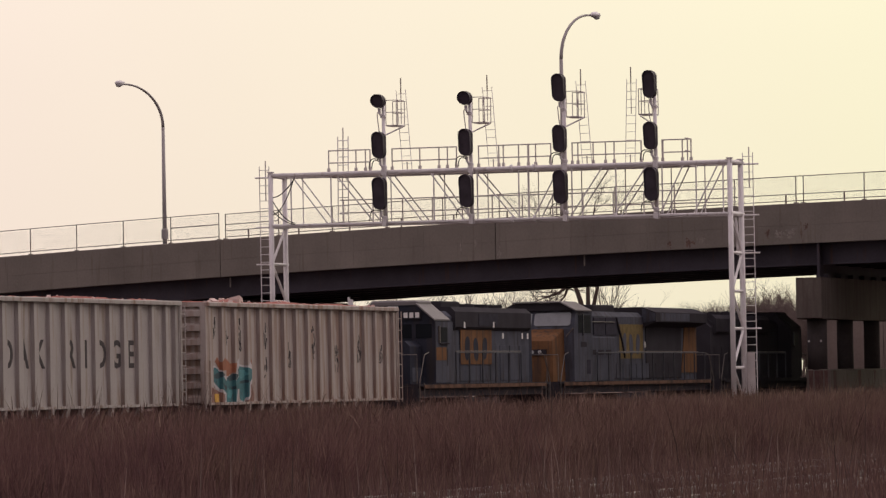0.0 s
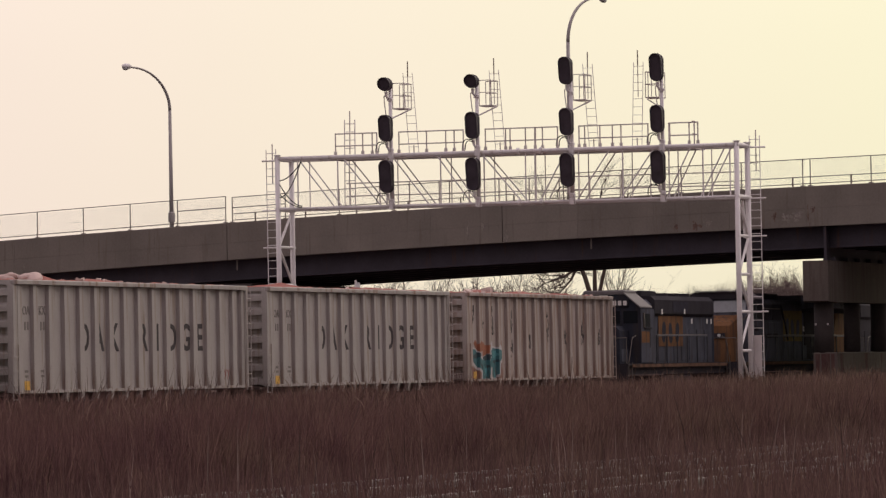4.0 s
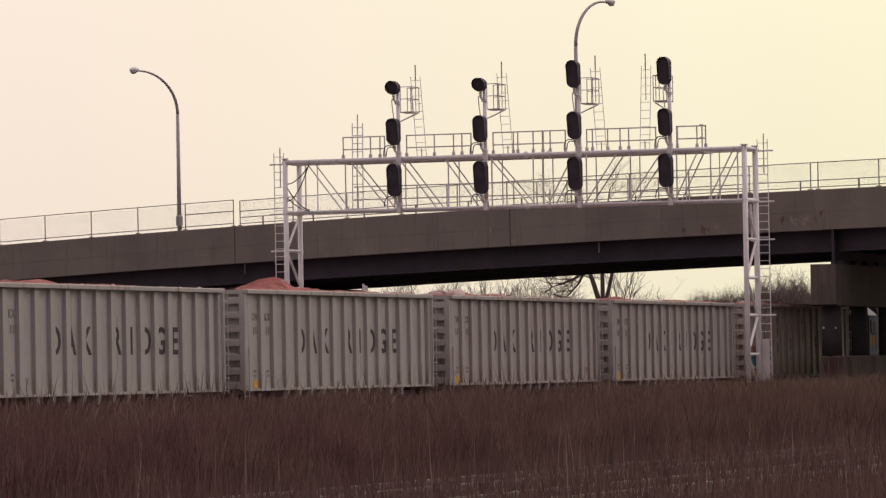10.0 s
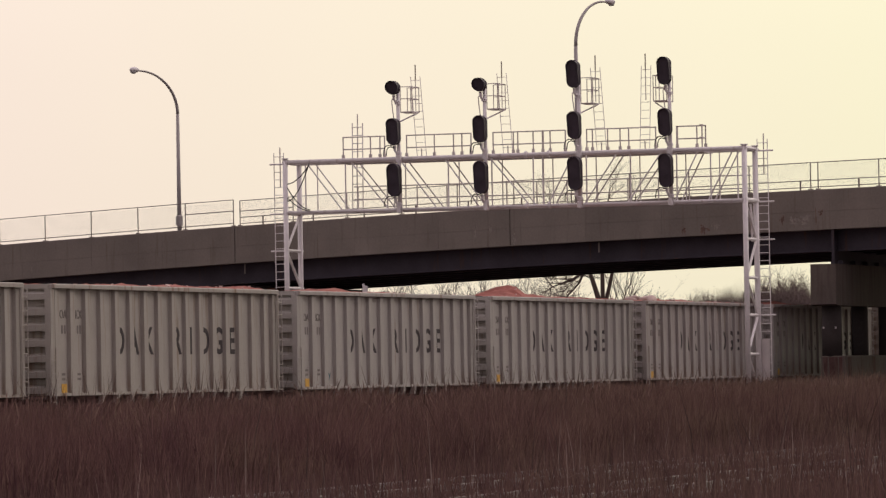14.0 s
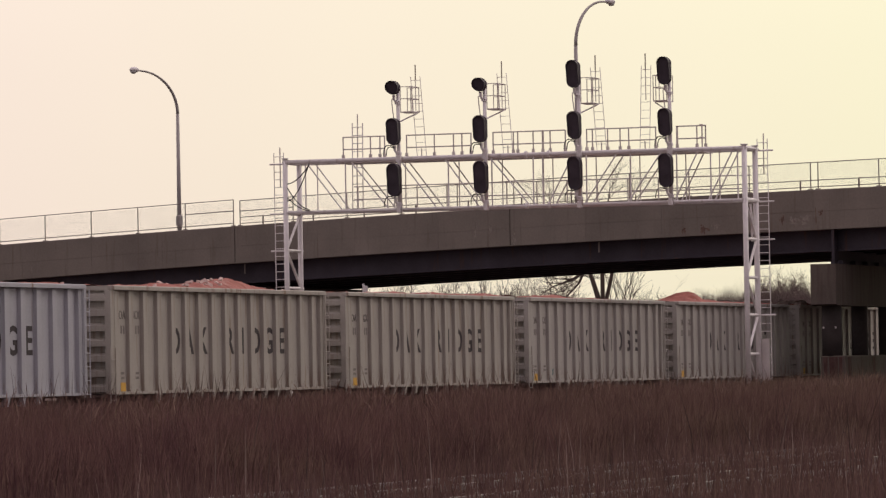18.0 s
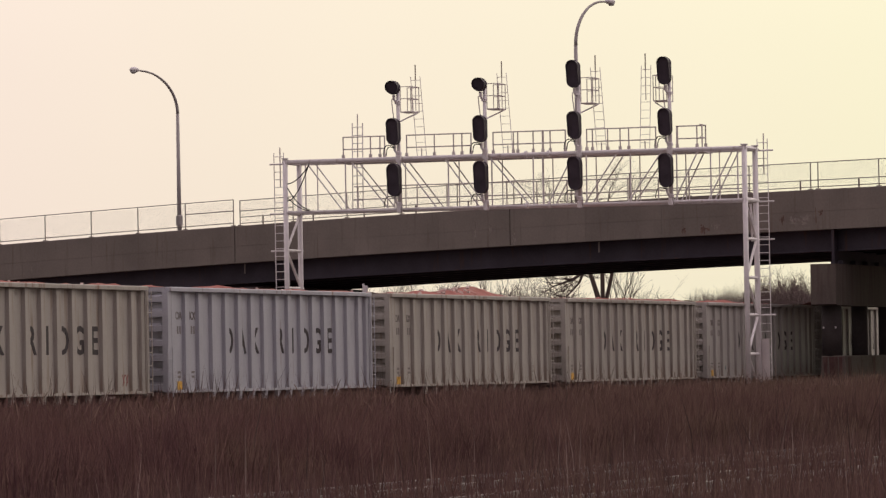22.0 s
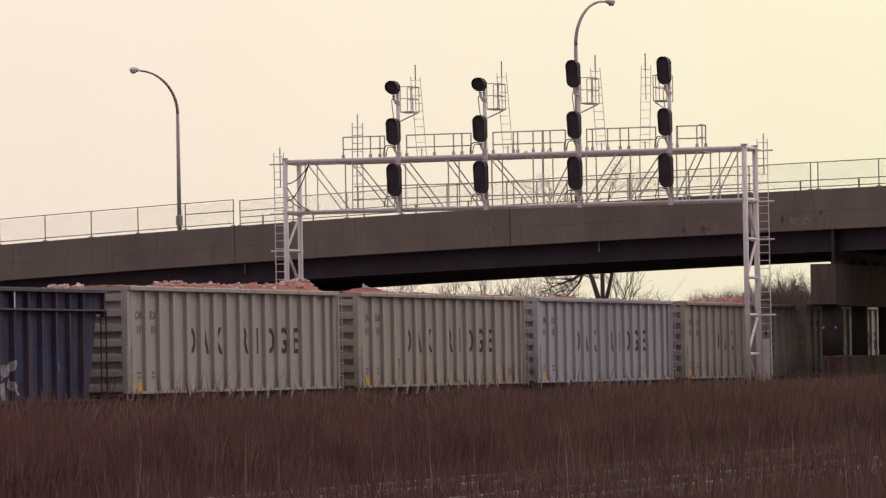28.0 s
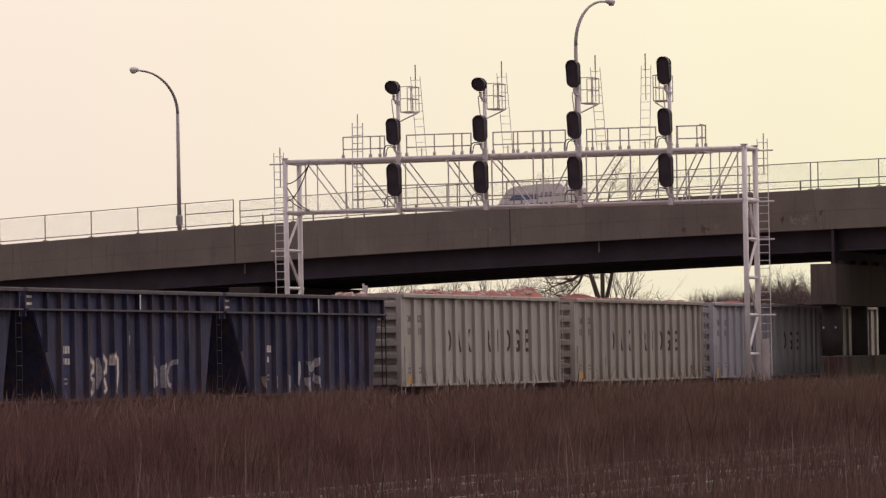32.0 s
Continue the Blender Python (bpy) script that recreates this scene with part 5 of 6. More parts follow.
for n_car, i, z0, h, m in ((2, 14, 1.4, 0.3, M["red_spray"]), (8, 3, 1.7, 0.4, M["red_spray"]), (8, 14, 1.35, 0.35, M["red_spray"]), (3, 1, 1.4, 0.3, M["pale_spray"]), (4, 2, 1.4, 0.25, M["teal"])):
    ob = cars[n_car][0]
    for k in range(4):
        x = i * PP + 0.62 + 0.13 * k
        part("scrawl", bar(bm_new(), (x, yg, z0 + 0.1 * (k % 2)), (x + 0.16 * (-1) ** k, yg, z0 + h), 0.012, seg=4), m, ob)

# ---- blue gondolas with sloped ends ----
BL, BP = 15.75, 16.1
ZBT = 4.22


def blue_gondola(label, with_tags):
    ob = thing("sloped_gondola_car", on_track(0, CENTRE_N), label, "gondola car", "blue gondola cars")
    p = M["blue_car"]
    for s in (-1, 1):
        a, b = sorted((s * 1.40, s * 1.37))
        side = bm_new()
        prism(side, [(0.8, 3.62), (BL - 0.45, 3.62), (BL - 1.2, 0.98), (2.55, 0.98)], "y", a, b)
        part("side_sheet", side, p, ob)
        part("belt_sheet", box(bm_new(), 0.0, BL, a, b, 3.62, ZBT - 0.05), p, ob)
        a, b = sorted((s * 1.60, s * 1.36))
        part("top_chord", chamfer_box(bm_new(), -0.02, BL + 0.02, a, b, ZBT - 0.11, ZBT, 0.025), M["blue_lit_edge"], ob)
        part("belt_rail", box(bm_new(), 0.0, BL, a, b, 3.575, 3.625), M["blue_lit_edge"], ob)
        part("side_sill", box(bm_new(), 2.4, BL - 1.2, a, b, 0.93, 1.02), M["running"], ob)
        for i in range(13):
            x = 1.62 + i * 1.03
            zlow = 1.03
            if x < 2.5:
                zlow = max(1.03, 3.62 - (x - 0.8) / 1.75 * 2.64)
            elif x > BL - 1.2:
                zlow = max(1.03, 3.62 - (BL - 0.45 - x) / 0.75 * 2.6)
            part("belt_rib", box(bm_new(), x - 0.06, x + 0.06, *sorted((s * 1.54, s * 1.39)), 3.63, ZBT - 0.12), p, ob)
            r = bm_new()
            prism(r, [(x - 0.1, s * 1.399), (x - 0.07, s * 1.53), (x + 0.07, s * 1.53), (x + 0.1, s * 1.399)], "z", zlow, 3.56)
            part("rib", r, p, ob)
        for x in (BL - 0.5,):
            side_ladder(ob, x, s * 1.55, 0.7, ZBT - 0.6, 0.42, M["ladder_dark"])
        for x in (0.05, BL - 0.05):
            part("end_post", box(bm_new(), x - 0.05, x + 0.05, *sorted((s * 1.50, s * 1.4)), 3.4, ZBT - 0.1), p, ob)
    for x0, s in ((0.0, 1), (BL, -1)):
        e = bm_new()
        prism(e, [(x0 + s * 0.75, 3.62), (x0 + s * 0.8, 3.62), (x0 + s * 2.6, 0.98), (x0 + s * 2.5, 0.98)], "y", -1.37, 1.37)
        part("slope_sheet", e, p, ob)
        part("end_sheet", box(bm_new(), min(x0, x0 + s * 0.04), max(x0, x0 + s * 0.04), -1.37, 1.37, 3.5, ZBT - 0.04), p, ob)
        part("end_platform", box(bm_new(), min(x0, x0 + s * 2.0), max(x0, x0 + s * 2.0), -1.45, 1.45, 0.92, 1.0), M["running"], ob)
        part("coupler", box(bm_new(), min(x0, x0 - s * 0.17), max(x0, x0 - s * 0.17), -0.15, 0.15, 0.72, 0.98), M["running"], ob)
        for y in (-0.6, 0.6):
            part("end_strut", bar(bm_new(), (x0 + s * 0.3, y, 1.0), (x0 + s * 0.3, y, 3.6), 0.06), p, ob)
    part("floor", box(bm_new(), 1.9, BL - 1.9, -1.37, 1.37, 0.98, 1.05), p, ob)
    part("centre_sill", box(bm_new(), 0.1, BL - 0.1, -0.3, 0.3, 0.62, 0.91), M["running"], ob)
    for x in (1.75, BL - 1.75):
        truck(ob, x)
    for k in range(2):
        part("number_bar", box(bm_new(), 0.24, 0.66, -1.43, -1.41, 3.93 - 0.2 * k, 4.0 - 0.2 * k), M["worn_white"], ob)
    ys = -1.405
    x0 = {0: 3.02, 1: 2.93, 2: 3.94}[with_tags]
    for k in range(3):
        x = x0 + 0.2 * k
        part("number_bar", box(bm_new(), x, x + 0.15, ys - 0.006, ys, 2.34, 2.56), M["worn_white"], ob)
        if k < 2 or with_tags != 2:
            part("number_bar", box(bm_new(), x, x + 0.14, ys - 0.006, ys, 2.02, 2.2), M["worn_white"], ob)
    for k in range(2):
        part("data_bar", box(bm_new(), x0, x0 + 0.36, ys - 0.006, ys, 1.44 + 0.13 * k, 1.50 + 0.13 * k), M["faint_spray"], ob)
    for k in range(3):
        part("data_bar", box(bm_new(), 13.05, 13.28, ys - 0.006, ys, 1.3 + 0.15 * k, 1.38 + 0.15 * k), M["faint_spray"], ob)
    part("reflector", box(bm_new(), 14.03, 14.1, ys - 0.006, ys, 1.4, 1.58), M["white_letter"], ob)
    part("reflector", box(bm_new(), 8.62, 8.70, -1.605, -1.6, 3.63, 4.09), M["white_letter"], ob)
    if with_tags == 1:
        # three bold hooked figures with a tan edge, then a paler group of thin strokes
        hooks = ([(4.85, 2.05), (5.08, 2.17), (5.33, 2.05), (5.29, 1.83), (5.01, 1.67), (5.32, 1.55), (5.26, 1.25), (5.02, 1.13), (4.82, 1.23)],
                 [(5.82, 2.10), (6.08, 2.26), (6.34, 2.10), (6.30, 1.82), (5.95, 1.71), (6.16, 1.55), (6.33, 1.27), (6.12, 1.21)],
                 [(6.63, 1.99), (6.67, 2.21), (6.98, 2.33), (7.24, 2.15), (7.25, 1.76), (7.13, 1.37), (6.82, 1.15)])
        for path in hooks:
            spray_line(ob, path, 0.24, M["yellow_spray"], 0.005, BLUE_RIBS)
            spray_line(ob, path, 0.13, M["worn_white"], 0.009, BLUE_RIBS)
        spray_line(ob, [(5.57, 2.21), (5.60, 1.75), (5.56, 1.28)], 0.16, M["worn_spray"], 0.009, BLUE_RIBS)
        for path, wide in (([(9.95, 2.25), (9.91, 1.29)], 0.14), ([(9.93, 1.80), (10.24, 1.97), (10.39, 1.80), (10.41, 1.34)], 0.15), ([(10.79, 1.28), (10.82, 1.91), (11.11, 2.03)], 0.16),
                           ([(11.91, 2.08), (11.50, 1.97), (11.30, 1.68), (11.40, 1.39), (11.64, 1.33)], 0.15), ([(7.85, 2.77), (8.04, 2.99), (8.26, 2.82), (8.17, 2.54), (7.89, 2.38)], 0.10),
                           ([(8.10, 3.15), (8.18, 2.70)], 0.12), ([(3.81, 3.23), (3.95, 3.04), (3.87, 2.82)], 0.14), ([(8.07, 1.87), (8.21, 1.64), (8.05, 1.42)], 0.12)):
            spray_line(ob, path, wide, M["worn_spray"] if path[0][0] > 8.2 else M["faint_spray"], 0.007, BLUE_RIBS)
    elif with_tags == 2:
        # broad worn patches of pale paint
        for pts, m in (([(6.75, 2.04), (7.30, 2.03), (7.37, 1.66), (7.07, 1.17), (6.71, 1.30)], "worn_spray"), ([(7.71, 2.03), (8.41, 2.03), (8.21, 1.72), (7.75, 1.72)], "faint_spray"),
                       ([(7.74, 1.60), (8.58, 1.72), (9.17, 2.21), (8.76, 2.15)], "worn_spray"), ([(8.58, 1.66), (9.40, 1.18), (9.12, 1.15), (8.47, 1.41)], "worn_spray"),
                       ([(7.64, 1.50), (8.29, 1.53), (8.36, 0.97), (7.80, 0.92)], "worn_spray"), ([(6.00, 1.67), (6.36, 1.55), (6.33, 0.99), (5.97, 1.00)], "faint_spray"),
                       ([(11.94, 2.08), (12.30, 2.14), (12.38, 1.82), (12.05, 1.70)], "faint_spray")):
            spray_shape(ob, pts, M[m], 0.006, BLUE_RIBS)
        for path in ([(3.60, 1.57), (3.65, 1.20)], [(4.68, 1.56), (4.75, 1.19)]):
            spray_line(ob, path, 0.09, M["yellow_spray"], 0.006, BLUE_RIBS)
    else:
        for k in range(5):
            c = 9.0 + 0.5 * k
            spray_line(ob, [(c - 0.1, 1.35), (c + 0.12, 1.7), (c - 0.05, 2.05)], 0.14, M["faint_spray"], 0.006, BLUE_RIBS)
    load(ob, BL, 1.34, ZBT, 60 + with_tags, [(13.0, 0.12, 2.0, 1.0)] if with_tags == 2 else [], [(12, 14.5, 16, 0.1)] if with_tags == 2 else (), -0.10)
    return ob


BLUE0 = 18.15 - 207.75
cars.append((blue_gondola("faded dark blue gondola car with sloped ends and worn white graffiti", 2), BLUE0))
cars.append((blue_gondola("faded dark blue gondola car with sloped ends and pale sprayed letters", 1), BLUE0 - BP))
cars.append((blue_gondola("faded dark blue gondola car with sloped ends", 0), BLUE0 - 2 * BP))

# ---- locomotives ----
M["loco_blue"] = mat("dark_locomotive_blue", (0.034, 0.037, 0.050), 0.8, gloss=0.06, var=0.4, scale=1, fine=20, stain=(0.052, 0.044, 0.042), streak=1, stain_amount=0.58)
M["loco_grey"] = mat("grey_locomotive_paint", (0.076, 0.080, 0.098), 0.8, gloss=0.06, var=0.4, scale=1, fine=20, stain=(0.052, 0.044, 0.042), streak=1, stain_amount=0.58)
M["loco_dark"] = mat("plain_dark_paint", (0.041, 0.038, 0.043), 0.85, gloss=0.05, var=0.3, scale=1, fine=20)
M["loco_gold"] = mat("weathered_gold_paint", (0.165, 0.086, 0.042), 0.8, gloss=0.06, var=0.4, scale=1, fine=20, stain=(0.052, 0.044, 0.042), streak=1, stain_amount=0.58)
M["loco_yellow"] = mat("dirty_yellow_paint", (0.15, 0.112, 0.050), 0.8, gloss=0.06, var=0.4)
M["sill_gold"] = mat("dirty_gold_stripe", (0.135, 0.080, 0.055), 0.85, gloss=0.05, var=0.5, scale=2, stain=(0.05, 0.038, 0.034), stain_amount=0.6)
M["cab_glass"] = mat("cab_window_glass", (0.012, 0.014, 0.017), 0.6, var=0.1, gloss=0.05)
# the reflected sky is painted into this glass as pale grey
M["wind_glass"] = mat("windscreen_painted_sheen", (0.21, 0.225, 0.235), 0.25, 0.0, var=0.2, gloss=0.5)
# sky light on the cab roofs, put into a paler colour
M["roof_lit"] = mat("lit_roof_paint", (0.165, 0.15, 0.148), 0.6, var=0.2)
M["handrail"] = mat("pale_handrail", (0.115, 0.098, 0.086), 0.5, var=0.2)
M["rail_blue"] = mat("dark_handrail", (0.035, 0.036, 0.045), 0.5, var=0.2)


def logo_block(ob, x0, x1, z0, z1, y, ground, mark):
    """Coloured panel with three slanting dark shapes in place of a company mark."""
    w = (x1 - x0) / 3
    part("logo_panel", chamfer_box(bm_new(), x0, x1, y - 0.012, y - 0.002, z0 + 0.05, z1, 0.004), ground, ob)
    for c, zc, h, lean in ((0.62, 0.45, 0.62, 0.12), (1.45, 0.42, 0.60, -0.10), (2.30, 0.44, 0.58, 0.14)):
        zc, h, c = z0 + zc * (z1 - z0), h * (z1 - z0), x0 + c * w
        pts = [(c + px + lean * pz, zc + pz) for px, pz in oval(w * 0.46, h, 14)]
        part("logo_shape", prism(bm_new(), pts, "y", y - 0.018, y - 0.013), mark, ob)


def underframe(ob, length, stripe):
    part("frame", box(bm_new(), 0.15, length - 0.15, -1.35, 1.35, 1.2, 1.58), M["loco_dark"], ob)
    part("walkway", box(bm_new(), 0.0, length, -1.5, 1.5, 1.585, 1.66), M["loco_dark"], ob)
    for y in (-1.52, 1.5):
        part("sill_stripe", box(bm_new(), 0.6, length - 0.6, y, y + 0.02, 1.50, 1.63), stripe, ob)
    c = length / 2
    tank = bm_new()
    prism(tank, [(-1.3, 1.15), (1.3, 1.15), (1.35, 0.8), (1.1, 0.35), (-1.1, 0.35), (-1.35, 0.8)], "x", c - length * 0.13, c + length * 0.13)
    part("fuel_tank", tank, M["loco_dark"], ob)
    for x in (length * 0.2, length * 0.8):
        truck(ob, x, 0.5, 2.6)
    for x0, s in ((0.0, 1), (length, -1)):
        part("pilot", box(bm_new(), min(x0, x0 + s * 0.12), max(x0, x0 + s * 0.12), -1.45, 1.45, 0.35, 1.58), M["loco_dark"], ob)
        part("coupler", box(bm_new(), min(x0, x0 - s * 0.7), max(x0, x0 - s * 0.7), -0.16, 0.16, 0.72, 0.98), M["running"], ob)
        for y in (-1, 1):
            for k in range(4):
                a, b = sorted((x0 + s * 0.12, x0 + s * 0.55))
                part("step", box(bm_new(), a, b, *sorted((y * 1.5, y * 1.2)), 0.4 + k * 0.32, 0.44 + k * 0.32), M["loco_dark"], ob)
            part("step_rail", tube(bm_new(), [(x0 + s * 0.08, y * 1.5, 0.75), (x0 + s * 0.08, y * 1.5, 1.7), (x0 + s * 0.75, y * 1.48, 2.7), (x0 + s * 1.3, y * 1.46, 2.78)], 0.019), M["handrail"], ob)
            part("step_rail", tube(bm_new(), [(x0 + s * 0.62, y * 1.5, 0.7), (x0 + s * 0.62, y * 1.5, 1.7)], 0.018), M["handrail"], ob)
        part("end_handrail", tube(bm_new(), [(x0 + s * 0.12, -1.4, 1.66), (x0 + s * 0.12, -1.4, 2.7), (x0 + s * 0.12, 1.4, 2.7), (x0 + s * 0.12, 1.4, 1.66)], 0.019), M["handrail"], ob)
    return ob


def side_rails(ob, x0, x1, material):
    for y in (-1.46, 1.46):
        part("handrail", bar(bm_new(), (x0, y, 2.78), (x1, y, 2.78), 0.022), material, ob)
        n = int((x1 - x0) / 1.55)
        for i in range(n + 1):
            x = x0 + (x1 - x0) * i / n
            part("stanchion", bar(bm_new(), (x, y, 1.64), (x, y, 2.8), 0.028), material, ob)


def louvres(ob, x0, x1, z0, z1, y, n):
    part("grille", box(bm_new(), x0, x1, y - 0.02, y, z0, z1), M["loco_dark"], ob)
    for i in range(n):
        z = z0 + (z1 - z0) * (i + 0.5) / n
        part("louvre", box(bm_new(), x0 + 0.03, x1 - 0.03, y - 0.04, y - 0.021, z - 0.02, z + 0.01), M["loco_blue"], ob)


def hood_unit(label, dark, turned):
    """Road switcher with a low nose, a cab near one end and a narrow hood under a wider dark brake blister."""
    L = 16.3
    ob = thing("locomotive", on_track(0, CENTRE_N), label, "locomotive", "locomotives")
    body = M["loco_dark"] if dark else M["loco_blue"]
    side = M["loco_dark"] if dark else M["loco_grey"]
    gold = M["loco_dark"] if dark else M["loco_gold"]
    underframe(ob, L, M["loco_dark"] if dark else M["sill_gold"])

    def X(a, b):
        return (a, b) if not turned else (L - b, L - a)
    a, b = X(0.55, 1.9)
    nose = part("nose", prism(bm_new(), [(-1.0, 1.66), (1.0, 1.66), (1.0, 3.0), (0.8, 3.2), (-0.8, 3.2), (-1.0, 3.0)], "x", a, b), body, ob)
    a, b = X(0.75, 1.75)
    part("nose_panel", box(bm_new(), a, b, -1.02, -1.002, 1.75, 2.25), side, nose)
    a, b = X(1.9, 3.7)
    cab = part("cab", prism(bm_new(), [(-1.52, 1.66), (1.52, 1.66), (1.52, 3.92), (0.85, 4.48), (-0.85, 4.48), (-1.52, 3.92)], "x", a, b), body, ob, "dark blue cab")
    part("cab_side_panel", box(bm_new(), a + 0.02, b + 0.25, -1.535, -1.522, 1.70, 3.88), side, cab)
    part("cab_gold_panel", box(bm_new(), a + 0.05, a + 1.25, -1.545, -1.536, 2.50, 2.96), gold, cab)
    part("door_gap", box(bm_new(), a + 1.3, a + 1.42, -1.542, -1.536, 2.3, 2.9), M["loco_dark"], cab)
    ends = X(1.75, 3.55)
    for y in (-1, 1):
        roof = prism(bm_new(), [(y * 1.55, 3.92), (y * 1.55, 3.97), (y * 0.85, 4.56), (y * 0.85, 4.5)], "x", *ends)
        part("roof_slope", roof, M["roof_lit"] if not dark else body, cab)
        part("side_window", box(bm_new(), a + 0.55, b - 0.45, *sorted((y * 1.545, y * 1.53)), 3.15, 3.68), M["cab_glass"], cab)
        part("window_awning", box(bm_new(), a + 0.30, a + 0.38, *sorted((y * 1.60, y * 1.52)), 3.12, 3.72), M["handrail"] if not dark else M["rail_blue"], cab)
        part("window_sill", box(bm_new(), a + 0.45, b - 0.35, *sorted((y * 1.60, y * 1.53)), 3.07, 3.12), M["loco_dark"], cab)
    part("roof_cap", chamfer_box(bm_new(), ends[0] + 0.1, ends[1] - 0.05, -0.9, 0.9, 4.485, 4.66, 0.06), M["roof_lit"] if not dark else body, cab, "flat cab roof coloured pale for the light from the sky")
    for y in (-1.1, -0.35, 0.35, 1.1):
        fa, fb = (a - 0.02, a - 0.002) if not turned else (b + 0.002, b + 0.02)
        part("front_window", box(bm_new(), fa, fb, y - 0.3, y + 0.3, 3.3, 3.8), M["cab_glass"], cab)
    fa, fb = (a - 0.1, a - 0.003) if not turned else (b + 0.003, b + 0.1)
    part("number_board", box(bm_new(), fa, fb, -1.02, -0.30, 3.98, 4.28), M["loco_dark"], cab, "dark number board with white figures")
    for k in range(3):
        ka, kb = (fa - 0.004, fa) if not turned else (fb, fb + 0.004)
        part("number_bar", box(bm_new(), ka, kb, -0.97 + 0.22 * k, -0.82 + 0.22 * k, 4.03, 4.22), M["white_letter"], cab)
    part("headlight", box(bm_new(), fa, fb, -0.15, 0.2, 4.3, 4.46), M["lamp_glass"], cab)
    a, b = X(3.7, 15.4)
    hood = part("hood", prism(bm_new(), [(-0.92, 1.66), (0.92, 1.66), (0.92, 4.1), (0.7, 4.3), (-0.7, 4.3), (-0.92, 4.1)], "x", a, b), side, ob, "long narrow engine hood")
    a, b = X(5.75, 15.3)
    part("brake_blister", prism(bm_new(), [(-0.94, 3.60), (-1.06, 3.72), (-1.06, 4.28), (-0.86, 4.46), (0.86, 4.46), (1.06, 4.28), (1.06, 3.72), (0.94, 3.60)], "x", a, b), M["loco_dark"], hood, "wider dark upper hood")
    a, b = X(8.6, 11.0)
    part("grille_panel", box(bm_new(), a, b, -1.075, -1.062, 3.78, 4.22), M["ladder_dark"], hood)
    louvres(hood, *X(3.9, 5.6), 3.15, 3.9, -0.925, 6)
    for i in range(9):
        a, b = X(4.1 + i * 1.25, 5.25 + i * 1.25)
        part("hood_door", chamfer_box(bm_new(), a, b, -0.945, -0.922, 1.75, 3.05, 0.008), side, hood)
    if not dark:
        logo_block(hood, *X(6.65, 10.5), 2.3, 3.74, -0.95, gold, M["loco_blue"])
        part("vent_cap", bar(bm_new(), (4.9, -0.93, 3.55), (4.9, -1.0, 3.55), 0.24, seg=14), M["handrail"], hood)
    for i in range(3):
        a, b = X(9.4 + 1.75 * i, 9.45 + 1.75 * i)
        part("fan", bar(bm_new(), (a, 0, 4.46), (a, 0, 4.60), 0.62, seg=18), M["loco_dark"], hood)
    a, b = X(6.1, 8.4)
    part("exhaust_pipe", chamfer_box(bm_new(), a, b, -0.4, 0.4, 4.46, 4.68, 0.04), M["loco_dark"], hood)
    for x, z in () if dark else ((6.75, 3.80), (10.35, 3.82), (11.5, 3.42), (14.0, 3.42), (14.7, 3.42)):
        a, b = X(x, x + 0.16)
        part("marker", box(bm_new(), a, b, -1.08, -1.063, z - 0.11, z + 0.1), M["white_letter"], hood)
    a, b = X(15.4, 15.8)
    part("rear_hood", prism(bm_new(), [(-0.92, 1.66), (0.92, 1.66), (0.92, 3.9), (0.6, 4.2), (-0.6, 4.2), (-0.92, 3.9)], "x", a, b), body, ob)
    a, b = X(4.5, 12.6)
    side_rails(ob, a, b, M["rail_blue"])
    for y in (-1.46, 1.46):
        part("top_rail", bar(bm_new(), (a, y, 2.83), (b, y, 2.83), 0.014), M["handrail"], ob)
    return ob


